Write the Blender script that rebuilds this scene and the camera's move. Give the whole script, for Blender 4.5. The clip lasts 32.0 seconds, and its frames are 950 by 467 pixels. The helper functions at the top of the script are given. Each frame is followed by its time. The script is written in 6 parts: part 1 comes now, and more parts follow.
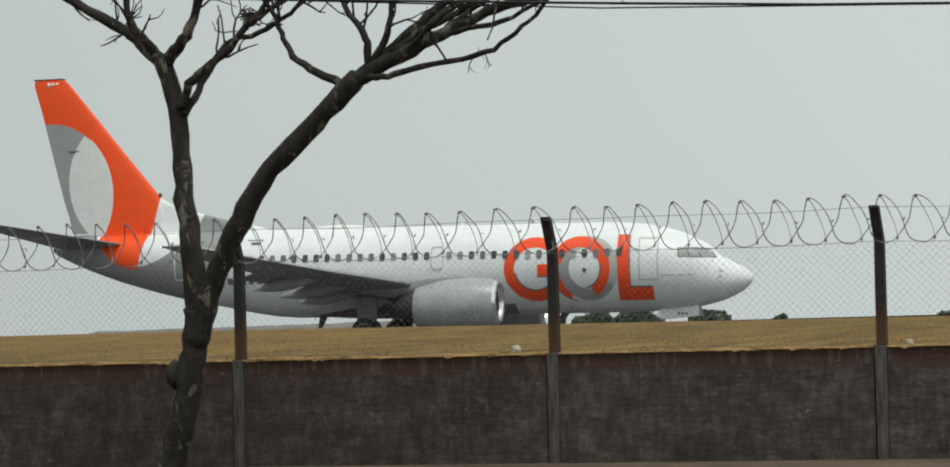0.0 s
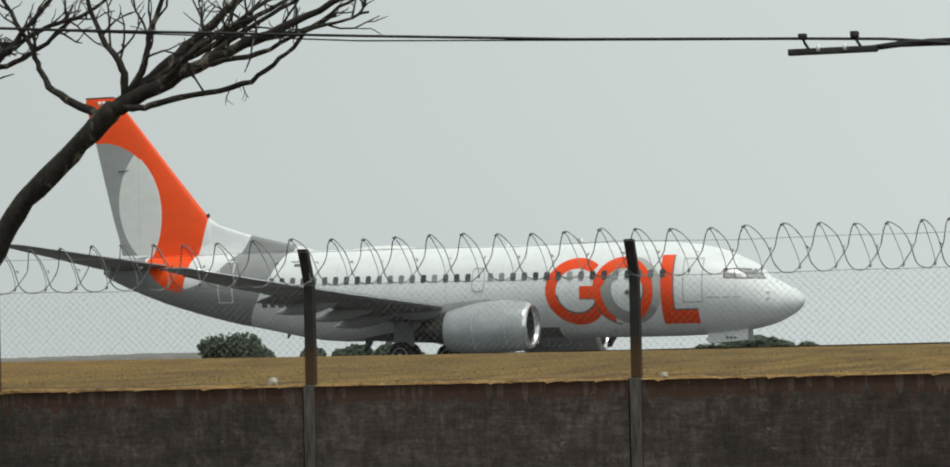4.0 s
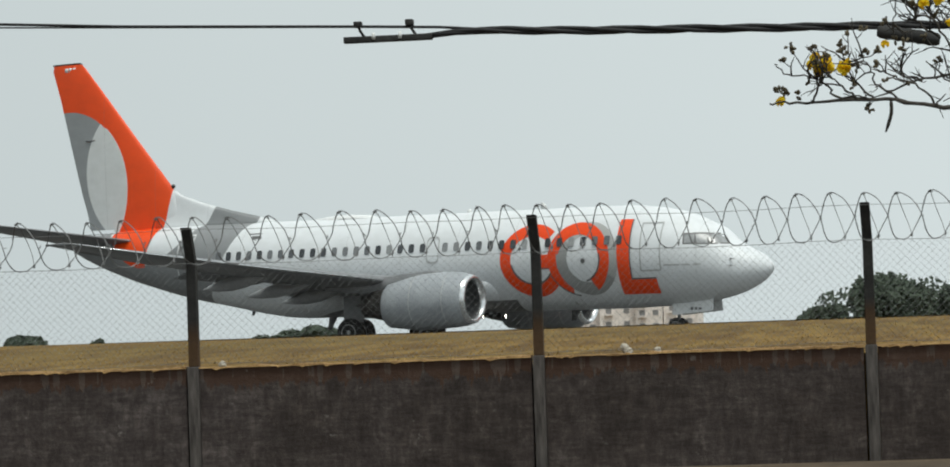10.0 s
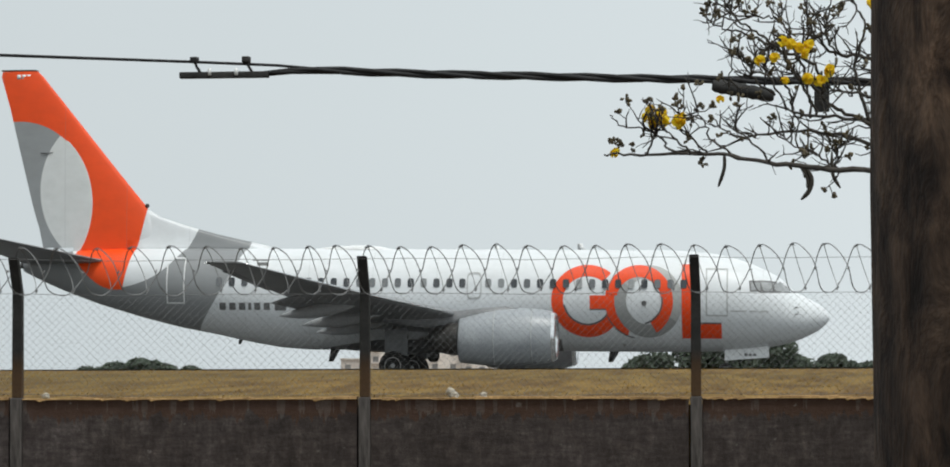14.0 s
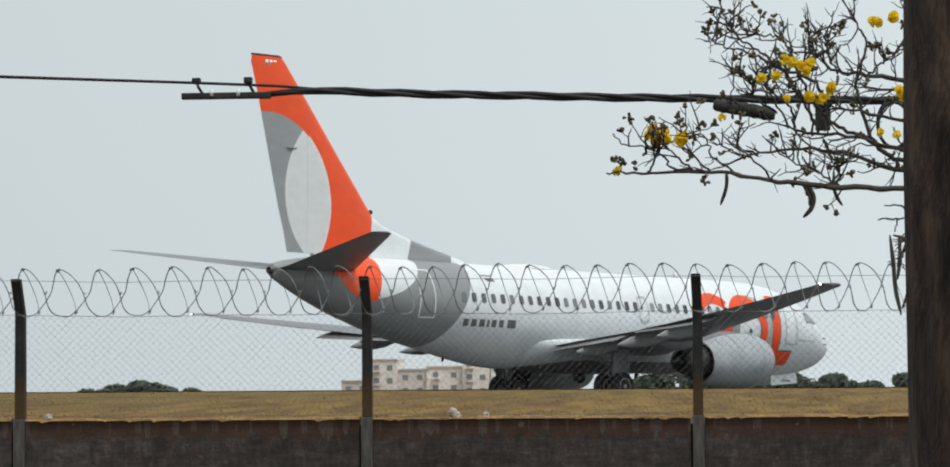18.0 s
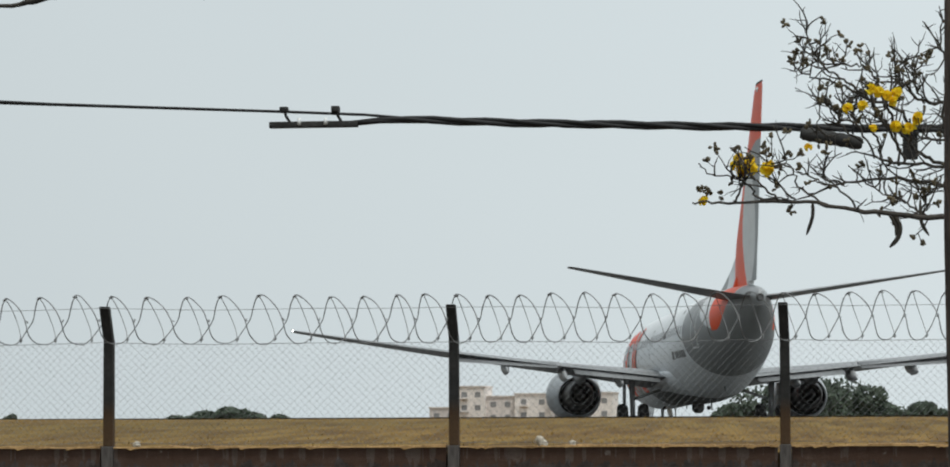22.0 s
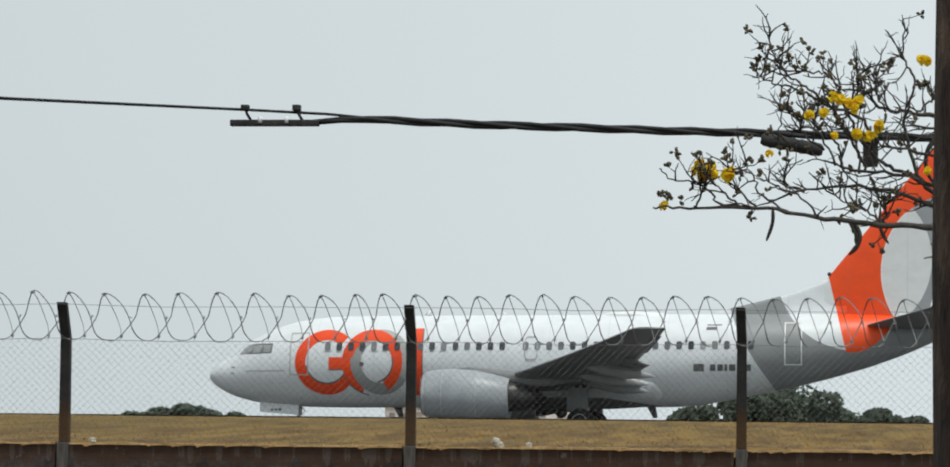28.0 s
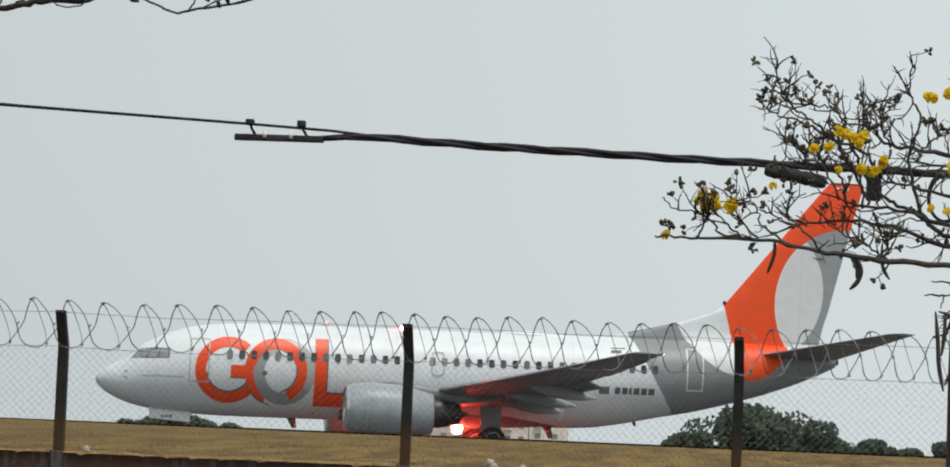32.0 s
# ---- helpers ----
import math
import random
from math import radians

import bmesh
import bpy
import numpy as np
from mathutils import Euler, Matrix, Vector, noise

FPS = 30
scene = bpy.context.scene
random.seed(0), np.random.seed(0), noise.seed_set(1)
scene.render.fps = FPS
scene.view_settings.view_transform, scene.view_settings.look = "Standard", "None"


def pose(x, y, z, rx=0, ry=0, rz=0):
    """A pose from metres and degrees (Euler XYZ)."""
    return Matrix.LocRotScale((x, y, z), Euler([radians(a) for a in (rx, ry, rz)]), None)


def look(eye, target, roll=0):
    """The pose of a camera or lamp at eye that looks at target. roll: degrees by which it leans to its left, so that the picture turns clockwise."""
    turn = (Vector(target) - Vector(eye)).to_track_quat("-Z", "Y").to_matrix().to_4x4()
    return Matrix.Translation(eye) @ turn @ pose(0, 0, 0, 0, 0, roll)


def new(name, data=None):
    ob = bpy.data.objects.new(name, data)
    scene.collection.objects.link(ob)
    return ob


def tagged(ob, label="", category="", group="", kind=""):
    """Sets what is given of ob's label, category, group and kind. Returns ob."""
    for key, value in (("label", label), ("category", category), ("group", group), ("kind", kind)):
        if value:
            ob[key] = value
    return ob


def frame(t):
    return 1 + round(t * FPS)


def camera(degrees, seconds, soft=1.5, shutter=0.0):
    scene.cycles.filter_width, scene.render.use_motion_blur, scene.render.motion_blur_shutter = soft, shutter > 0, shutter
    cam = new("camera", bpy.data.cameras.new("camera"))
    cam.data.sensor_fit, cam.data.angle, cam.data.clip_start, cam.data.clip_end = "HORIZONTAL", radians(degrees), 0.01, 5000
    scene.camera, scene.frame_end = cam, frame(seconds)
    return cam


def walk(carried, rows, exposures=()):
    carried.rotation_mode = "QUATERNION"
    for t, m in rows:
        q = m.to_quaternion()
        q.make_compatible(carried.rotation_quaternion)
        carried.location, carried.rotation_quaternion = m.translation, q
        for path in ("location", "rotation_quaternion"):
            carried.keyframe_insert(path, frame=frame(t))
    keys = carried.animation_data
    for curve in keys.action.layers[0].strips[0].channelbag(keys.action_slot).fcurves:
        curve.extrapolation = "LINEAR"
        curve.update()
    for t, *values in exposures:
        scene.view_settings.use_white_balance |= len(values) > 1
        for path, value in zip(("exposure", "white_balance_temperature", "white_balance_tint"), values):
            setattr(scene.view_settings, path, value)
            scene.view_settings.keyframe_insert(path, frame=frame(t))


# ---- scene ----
cam = camera(16.50, 32.0, soft=1.8, shutter=0.2)
EYE = 1.65
# seconds, eye, target, roll
PATH = [
    (0, (-0.0405, 0.0191, 1.6601), (-7.0969, 18.7239, 2.2416), -1.450),
    (0.5, (-0.0177, 0.0183, 1.6555), (-6.8657, 18.8000, 2.2524), -1.603),
    (1, (0.0027, 0.0183, 1.6447), (-6.6494, 18.8675, 2.3185), -1.941),
    (1.5, (-0.0058, 0.0253, 1.6515), (-6.4339, 18.9518, 2.3347), -1.905),
    (2, (-0.0060, 0.0161, 1.6507), (-6.1782, 19.0278, 2.3268), -1.663),
    (2.5, (0.0037, 0.0084, 1.6543), (-6.0518, 19.0565, 2.3611), -1.460),
    (4.5, (-0.0001, 0.0128, 1.6569), (-5.5015, 19.2261, 2.4211), -1.493),
    (5, (0.0049, 0.0088, 1.6481), (-5.2952, 19.2771, 2.4486), -1.600),
    (5.5, (0.0113, 0.0026, 1.6485), (-5.0540, 19.3314, 2.5076), -1.352),
    (6, (0.0245, -0.0012, 1.6353), (-4.9641, 19.3498, 2.4447), -1.456),
    (6.5, (0.0293, 0.0038, 1.6440), (-4.9484, 19.3586, 2.4273), -1.424),
    (7, (0.0318, 0.0147, 1.6386), (-4.3425, 19.5153, 2.4093), -1.677),
    (7.5, (0.0374, 0.0113, 1.6385), (-3.8457, 19.6168, 2.3772), -1.637),
    (8, (0.0264, 0.0107, 1.6538), (-3.6388, 19.6568, 2.4257), -1.622),
    (8.5, (0.0270, 0.0139, 1.6361), (-3.6509, 19.6573, 2.4153), -1.092),
    (9, (0.0125, 0.0171, 1.6290), (-3.8027, 19.6291, 2.5322), 0.058),
    (9.5, (0.0128, 0.0206, 1.6489), (-3.3120, 19.7281, 2.3970), -0.255),
    (10, (-0.0011, 0.0263, 1.6354), (-3.0432, 19.7841, 2.2476), -1.943),
    (10.5, (-0.0053, 0.0156, 1.6377), (-2.9653, 19.7859, 2.2498), -2.014),
    (11, (0.0076, 0.0132, 1.6450), (-3.1414, 19.7513, 2.3444), -1.798),
    (11.5, (0.0112, 0.0014, 1.6320), (-3.1386, 19.7357, 2.4289), -1.003),
    (12, (-0.0017, -0.0039, 1.6363), (-2.8277, 19.7808, 2.3968), -0.599),
    (12.5, (-0.0171, 0.0166, 1.6292), (-2.4557, 19.8499, 2.4614), -0.682),
    (13, (-0.0175, 0.0450, 1.6416), (-2.2642, 19.9009, 2.4769), -0.358),
    (13.5, (-0.0157, 0.0362, 1.6432), (-2.0665, 19.9105, 2.5418), -0.075),
    (14, (-0.0102, 0.0450, 1.6515), (-2.0173, 19.9263, 2.4916), -0.154),
    (14.5, (-0.0175, 0.0344, 1.6672), (-2.1148, 19.9056, 2.5257), -0.038),
    (16.5, (-0.0241, 0.0057, 1.6417), (-1.9475, 19.8954, 2.4789), -0.520),
    (17, (-0.0249, 0.0106, 1.6416), (-1.9736, 19.8985, 2.4619), -0.273),
    (17.5, (-0.0301, -0.0039, 1.6414), (-2.0095, 19.8768, 2.5585), -0.160),
    (18, (-0.0211, 0.0060, 1.6373), (-2.0273, 19.8814, 2.6076), -0.356),
    (18.5, (-0.0207, -0.0013, 1.6464), (-1.9698, 19.8849, 2.5060), -0.460),
    (19, (-0.0143, 0.0067, 1.6474), (-1.9306, 19.8946, 2.5411), -0.773),
    (19.5, (-0.0216, 0.0082, 1.6496), (-2.2185, 19.8688, 2.5036), -0.791),
    (20, (-0.0079, -0.0044, 1.6572), (-2.6035, 19.8078, 2.5171), -0.507),
    (20.5, (-0.0222, -0.0038, 1.6600), (-2.3719, 19.8383, 2.5364), -0.445),
    (21, (-0.0121, 0.0014, 1.6653), (-2.5415, 19.8215, 2.5406), -0.278),
    (21.5, (-0.0181, -0.0110, 1.6542), (-2.4530, 19.8057, 2.8245), -0.170),
    (22, (-0.0067, -0.0206, 1.6480), (-2.5460, 19.7850, 2.7853), -0.218),
    (22.5, (-0.0110, -0.0073, 1.6502), (-2.5837, 19.8006, 2.6645), -0.271),
    (23, (-0.0022, -0.0116, 1.6444), (-2.7123, 19.7777, 2.6643), -0.320),
    (23.5, (0.0075, -0.0201, 1.6606), (-2.7135, 19.7700, 2.6349), -0.492),
    (24, (0.0144, -0.0492, 1.6506), (-2.7230, 19.7347, 2.7015), -0.688),
    (24.5, (0.0200, -0.0588, 1.6412), (-2.4238, 19.7635, 2.6915), -0.688),
    (25, (0.0028, -0.0388, 1.6435), (-2.3977, 19.7908, 2.6561), -0.207),
    (25.5, (-0.0136, -0.0176, 1.6466), (-2.3714, 19.8156, 2.6877), 0.289),
    (27.5, (-0.0138, -0.0130, 1.6631), (-2.3792, 19.8162, 2.7620), 0.499),
    (28, (-0.0160, -0.0180, 1.6545), (-2.3026, 19.8181, 2.7950), 0.597),
    (28.5, (-0.0205, -0.0113, 1.6442), (-2.4091, 19.8168, 2.7122), 0.493),
    (29, (-0.0147, -0.0118, 1.6605), (-2.5523, 19.7975, 2.7346), 0.518),
    (29.5, (-0.0257, -0.0090, 1.6564), (-2.3110, 19.8230, 2.8687), 1.252),
    (30, (-0.0368, -0.0105, 1.6708), (-2.0697, 19.8460, 2.9306), 1.903),
    (30.5, (-0.0445, -0.0196, 1.6650), (-1.9372, 19.8631, 2.7125), 1.960),
    (31, (-0.0286, -0.0165, 1.6640), (-2.2073, 19.8421, 2.6068), 1.920),
    (31.5, (-0.0198, -0.0157, 1.6737), (-2.3523, 19.8165, 2.7890), 1.817),
    (32, (-0.0216, -0.0085, 1.6782), (-2.3145, 19.8202, 2.9298), 2.392),
]
walk(cam, [(t, look(eye, target, roll)) for t, eye, target, roll in PATH],
     exposures=[(0, 0.0, 6590, 3.5), (6, 0.02, 6590, 3.5), (9, 0.02, 6430, 3.5), (13, 0.07, 6350, 7),
                (20, 0.05, 6300, 6), (28, 0.07, 6330, 6), (30, 0.1, 6370, 6.5), (31, 0.07, 6400, 7), (32, -0.02, 6420, 7)])
# seconds, nose x, nose y, heading of the taxiing jet
TAXI = [
    (0, -39.278, 138.328, 7.59),
    (0.5, -37.503, 138.317, 7.42),
    (1, -35.749, 138.257, 7.12),
    (1.5, -34.020, 138.081, 6.57),
    (2, -32.302, 137.765, 5.75),
    (2.5, -30.679, 137.285, 4.52),
    (4.5, -23.836, 133.230, -6.84),
    (5, -22.198, 132.172, -9.58),
    (5.5, -20.550, 131.084, -11.64),
    (6, -18.984, 130.083, -13.38),
    (6.5, -17.383, 129.307, -14.55),
    (7, -15.797, 128.606, -15.64),
    (7.5, -14.449, 127.779, -16.40),
    (8, -13.020, 127.003, -17.61),
    (8.5, -11.488, 126.230, -18.28),
    (9, -10.035, 125.608, -19.39),
    (9.5, -8.799, 125.026, -19.69),
    (10, -7.747, 124.345, -19.82),
    (10.5, -6.707, 123.715, -20.01),
    (11, -5.535, 123.192, -19.96),
    (11.5, -4.342, 122.819, -18.88),
    (12, -3.297, 122.918, -17.27),
    (12.5, -2.151, 123.502, -14.34),
    (13, -1.055, 124.748, -10.84),
    (13.5, 0.008, 126.559, -5.70),
    (14, 0.899, 128.849, -0.56),
    (14.5, 1.565, 131.223, 5.46),
    (16.5, 2.574, 138.240, 31.77),
    (17, 2.090, 139.834, 38.34),
    (17.5, 1.475, 141.421, 44.87),
    (18, 0.666, 143.019, 51.40),
    (18.5, -0.403, 144.649, 57.94),
    (19, -1.682, 146.224, 64.43),
    (19.5, -3.124, 147.661, 70.81),
    (20, -4.666, 148.924, 77.06),
    (20.5, -6.245, 149.975, 83.18),
    (21, -7.856, 150.771, 89.21),
    (21.5, -9.491, 151.267, 95.22),
    (22, -11.235, 151.554, 101.34),
    (22.5, -13.168, 151.723, 107.74),
    (23, -15.084, 151.727, 114.14),
    (23.5, -16.771, 151.516, 120.26),
    (24, -18.514, 151.073, 126.59),
    (24.5, -20.593, 150.378, 133.62),
    (25, -22.571, 149.574, 140.91),
    (25.5, -24.013, 148.800, 147.98),
    (27.5, -27.601, 143.949, 172.30),
    (28, -28.117, 142.256, 178.57),
    (28.5, -28.468, 140.843, 182.80),
    (29, -28.942, 139.735, 186.08),
    (29.5, -29.304, 138.990, 188.49),
    (30, -29.844, 138.410, 190.44),
    (30.5, -30.420, 137.760, 191.68),
    (31, -30.985, 137.241, 192.54),
    (31.5, -31.457, 137.176, 193.33),
    (32, -31.916, 137.161, 193.46),
]

# ---- light: bright overcast sky, soft high sun ----
world = bpy.data.worlds.new("overcast")
scene.world = world
world.use_nodes = True
wn = world.node_tree.nodes
wn.clear()
sky = wn.new("ShaderNodeTexSky")
sky.sky_type = "NISHITA"
sky.sun_disc = False
sky.sun_elevation, sky.sun_rotation = radians(75), radians(110)
sky.air_density, sky.dust_density, sky.ozone_density = 1.0, 6.0, 1.0
cloud = wn.new("ShaderNodeTexNoise")
cloud.inputs["Scale"].default_value, cloud.inputs["Detail"].default_value = 1.6, 3.0
ramp = wn.new("ShaderNodeValToRGB")
ramp.color_ramp.elements[0].position, ramp.color_ramp.elements[0].color = 0.3, (6.35, 6.8, 6.98, 1)
ramp.color_ramp.elements[1].position, ramp.color_ramp.elements[1].color = 0.75, (6.95, 7.32, 7.46, 1)
veil = wn.new("ShaderNodeMix")
veil.data_type = "RGBA"
veil.inputs["Factor"].default_value = 0.93
back = wn.new("ShaderNodeBackground")
back.inputs["Strength"].default_value = 0.1
wout = wn.new("ShaderNodeOutputWorld")
wl = world.node_tree.links
wl.new(cloud.outputs["Fac"], ramp.inputs["Fac"])
wl.new(sky.outputs["Color"], veil.inputs["A"])
# the overcast is brighter towards the veiled sun, to the east
way = wn.new("ShaderNodeTexCoord")
axis = wn.new("ShaderNodeSeparateXYZ")
wl.new(way.outputs["Generated"], axis.inputs[0])
lift = wn.new("ShaderNodeMath")
lift.operation = "MULTIPLY_ADD"
lift.inputs[1].default_value, lift.inputs[2].default_value = 0.42, 1.05
wl.new(axis.outputs[0], lift.inputs[0])
bright = wn.new("ShaderNodeVectorMath")
bright.operation = "SCALE"
wl.new(ramp.outputs["Color"], bright.inputs[0])
wl.new(lift.outputs[0], bright.inputs["Scale"])
wl.new(bright.outputs["Vector"], veil.inputs["B"])
wl.new(veil.outputs["Result"], back.inputs["Color"])
wl.new(back.outputs["Background"], wout.inputs["Surface"])

sun_data = bpy.data.lights.new("sun", "SUN")
sun_data.energy, sun_data.angle, sun_data.color = 2.05, radians(14), (1.0, 0.96, 0.9)
sun = new("sun", sun_data)
sun.matrix_world = look((0, 0, 60), (-13, 19, 0))

# ---- materials ----


def mat(name, rough=0.6, metal=0.0, spec=0.5):
    m = bpy.data.materials.new(name)
    m.use_nodes = True
    b = m.node_tree.nodes["Principled BSDF"]
    b.inputs["Roughness"].default_value = rough
    b.inputs["Metallic"].default_value = metal
    b.inputs["Specular IOR Level"].default_value = spec
    return m, m.node_tree, b


def tex_coord(nt, scale=(1, 1, 1), space="Object"):
    tc = nt.nodes.new("ShaderNodeTexCoord")
    mp = nt.nodes.new("ShaderNodeMapping")
    mp.inputs["Scale"].default_value = scale
    nt.links.new(tc.outputs[space], mp.inputs["Vector"])
    return mp.outputs["Vector"]


def noise_of(nt, vec, scale, detail=4.0, rough=0.6, dist=0.0):
    n = nt.nodes.new("ShaderNodeTexNoise")
    n.inputs["Scale"].default_value, n.inputs["Detail"].default_value = scale, detail
    n.inputs["Roughness"].default_value, n.inputs["Distortion"].default_value = rough, dist
    nt.links.new(vec, n.inputs["Vector"])
    return n.outputs["Fac"]


def ramp_of(nt, fac, stops):
    r = nt.nodes.new("ShaderNodeValToRGB")
    e = r.color_ramp.elements
    while len(e) < len(stops):
        e.new(0.5)
    for k, (p, c) in enumerate(stops):
        e[k].position, e[k].color = p, (*c, 1)
    nt.links.new(fac, r.inputs["Fac"])
    return r.outputs["Color"]


def mixed(nt, fac, a, b, how="MIX"):
    m = nt.nodes.new("ShaderNodeMix")
    m.data_type, m.blend_type = "RGBA", how
    for sock, v in (("Factor", fac), ("A", a), ("B", b)):
        if isinstance(v, bpy.types.NodeSocket):
            nt.links.new(v, m.inputs[sock])
        elif isinstance(v, tuple):
            m.inputs[sock].default_value = (*v, 1)
        else:
            m.inputs[sock].default_value = v
    return m.outputs["Result"]


def bump(nt, b, height, strength=0.3, dist=0.02):
    n = nt.nodes.new("ShaderNodeBump")
    n.inputs["Strength"].default_value, n.inputs["Distance"].default_value = strength, dist
    nt.links.new(height, n.inputs["Height"])
    nt.links.new(n.outputs["Normal"], b.inputs["Normal"])


def surface(name, dark, light, scale=3.0, fine=40.0, rough=0.7, metal=0.0, relief=0.2, stretch=(1, 1, 1), spec=0.4, dist=0.01):
    """A surface with blotches at one scale and grain at another."""
    m, nt, b = mat(name, rough, metal, spec)
    v = tex_coord(nt, stretch)
    a, f = noise_of(nt, v, scale), noise_of(nt, v, fine, 5.0)
    base = ramp_of(nt, a, [(0.3, dark), (0.7, light)])
    grain = ramp_of(nt, f, [(0.3, (0.72, 0.72, 0.72)), (0.7, (1.1, 1.1, 1.1))])
    nt.links.new(mixed(nt, 0.8, base, grain, "MULTIPLY"), b.inputs["Base Color"])
    if relief:
        bump(nt, b, f, relief, dist)
    return m


def math_node(nt, op, a, b=None, c=None):
    n = nt.nodes.new("ShaderNodeMath")
    n.operation = op
    for k, v in enumerate((a, b, c)):
        if v is None:
            continue
        if isinstance(v, bpy.types.NodeSocket):
            nt.links.new(v, n.inputs[k])
        else:
            n.inputs[k].default_value = v
    return n.outputs[0]


def glow(name, color, strength):
    m, nt, b = mat(name, 0.3)
    b.inputs["Base Color"].default_value = (*color, 1)
    b.inputs["Emission Color"].default_value = (*color, 1)
    b.inputs["Emission Strength"].default_value = strength
    return m


WHITE_PAINT = (0.70, 0.722, 0.74)
ORANGE_PAINT = (0.86, 0.075, 0.003)
GREY_PAINT = (0.245, 0.254, 0.26)


def airframe_paint(name, fin=False):
    """Gloss white paint with the jet's grey tail band, orange fin and pale oval; coordinates of the airframe, x aft."""
    m, nt, b = mat(name, 0.46, 0.0, 0.45)
    tc = nt.nodes.new("ShaderNodeTexCoord")
    sep = nt.nodes.new("ShaderNodeSeparateXYZ")
    nt.links.new(tc.outputs["Object"], sep.inputs[0])
    M = lambda op, p, q=None, r=None: math_node(nt, op, p, q, r)
    x, z = M("MULTIPLY", sep.outputs[0], -1.0), sep.outputs[2]

    def oval(cx, cz, rx, rz, lean):
        dz = M("SUBTRACT", z, cz)
        dx = M("SUBTRACT", M("SUBTRACT", x, cx), M("MULTIPLY", dz, lean))
        a, c = M("DIVIDE", dx, rx), M("DIVIDE", dz, rz)
        return M("LESS_THAN", M("ADD", M("MULTIPLY", a, a), M("MULTIPLY", c, c)), 1.0)

    # grey band: its fore edge sweeps aft towards the belly, its upper aft edge falls aft
    d = M("SUBTRACT", 5.4, z)
    fore = M("GREATER_THAN", x, M("ADD", 22.95, M("ADD", M("MULTIPLY", d, 0.38), M("MULTIPLY", M("MULTIPLY", d, d), 0.06))))
    fall = M("EXPONENT", M("DIVIDE", M("SUBTRACT", 25.15, x), 1.1))
    below = M("LESS_THAN", z, M("ADD", 3.55, M("MULTIPLY", fall, 2.33)))
    aft = M("MAXIMUM", M("SUBTRACT", x, 28.2), 0.0)
    sweep = M("ADD", 3.66, M("MULTIPLY", M("MULTIPLY", aft, aft), 0.42))
    grey = M("MULTIPLY", fore, M("MAXIMUM", below, M("LESS_THAN", z, M("MULTIPLY", sweep, M("GREATER_THAN", x, 28.2)))))
    # orange: aft of a line from the fin's leading edge to the tail, above a lower rounded edge
    orange = M("MULTIPLY", M("GREATER_THAN", x, M("ADD", 27.12, M("MULTIPLY", M("SUBTRACT", 6.95, z), 0.24))),
               M("GREATER_THAN", z, sweep))
    if fin:
        orange = M("GREATER_THAN", x, M("ADD", 27.12, M("MULTIPLY", M("SUBTRACT", 6.95, z), 0.24)))
    else:
        orange = M("MULTIPLY", orange, M("LESS_THAN", x, 29.95))
    # a grey disc runs off the rudder; a pale lens lies where a second disc overlaps it
    outer, rim, second = oval(32.4, 7.17, 3.0, 3.33, 0.0), oval(32.4, 7.17, 3.05, 3.38, 0.0), oval(28.5, 7.7, 3.02, 3.22, 0.0)
    inner = M("MULTIPLY", outer, second)
    c = mixed(nt, grey, WHITE_PAINT, GREY_PAINT)
    # grey belly paint under the wing box, darkened to carry its shade too
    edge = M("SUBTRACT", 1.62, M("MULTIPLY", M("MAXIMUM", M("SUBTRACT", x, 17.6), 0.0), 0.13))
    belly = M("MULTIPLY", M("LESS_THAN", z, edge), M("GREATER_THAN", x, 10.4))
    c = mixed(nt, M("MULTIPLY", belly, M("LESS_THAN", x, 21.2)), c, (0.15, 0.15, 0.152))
    c = mixed(nt, orange, c, ORANGE_PAINT)
    if fin:
        c = mixed(nt, M("MULTIPLY", M("MULTIPLY", rim, second), M("LESS_THAN", z, 9.7)), c, (0.78, 0.79, 0.79))
        c = mixed(nt, outer, c, (0.3, 0.315, 0.325))
        c = mixed(nt, inner, c, (0.7, 0.72, 0.72))
    v = tex_coord(nt, (0.6, 1, 1))
    dirt = ramp_of(nt, noise_of(nt, v, 2.2, 6.0, 0.65), [(0.3, (0.86, 0.86, 0.85)), (0.62, (1, 1, 1))])
    # skin joints
    seam = M("LESS_THAN", M("FRACT", M("DIVIDE", x, 2.54)), 0.006)
    c = mixed(nt, 0.7, c, dirt, "MULTIPLY")
    c = mixed(nt, M("MULTIPLY", seam, 0.35), c, (0.2, 0.2, 0.2))
    nt.links.new(c, b.inputs["Base Color"])
    b.inputs["Coat Weight"].default_value, b.inputs["Coat Roughness"].default_value = 0.08, 0.3
    return m


HULL = airframe_paint("airframe_paint")
FIN = airframe_paint("fin_paint", True)
ORANGE = surface("orange_paint", (0.82, 0.058, 0.003), (0.86, 0.072, 0.004), 2, 30, 0.42, relief=0)
GREY = surface("grey_paint", (0.29, 0.295, 0.29), (0.33, 0.335, 0.33), 2, 30, 0.35, relief=0)
PALEGREY = surface("pale_grey_paint", (0.4, 0.405, 0.395), (0.45, 0.455, 0.445), 2, 30, 0.35, relief=0)
WINGGREY = surface("wing_grey", (0.18, 0.185, 0.19), (0.235, 0.24, 0.248), 1.2, 14, 0.42, relief=0)
NACELLE = surface("nacelle_paint", (0.3, 0.32, 0.34), (0.39, 0.41, 0.43), 1.5, 18, 0.38, relief=0)
POLISHED = surface("polished_lip", (0.72, 0.73, 0.74), (0.8, 0.81, 0.82), 3, 40, 0.25, 0.9, 0)
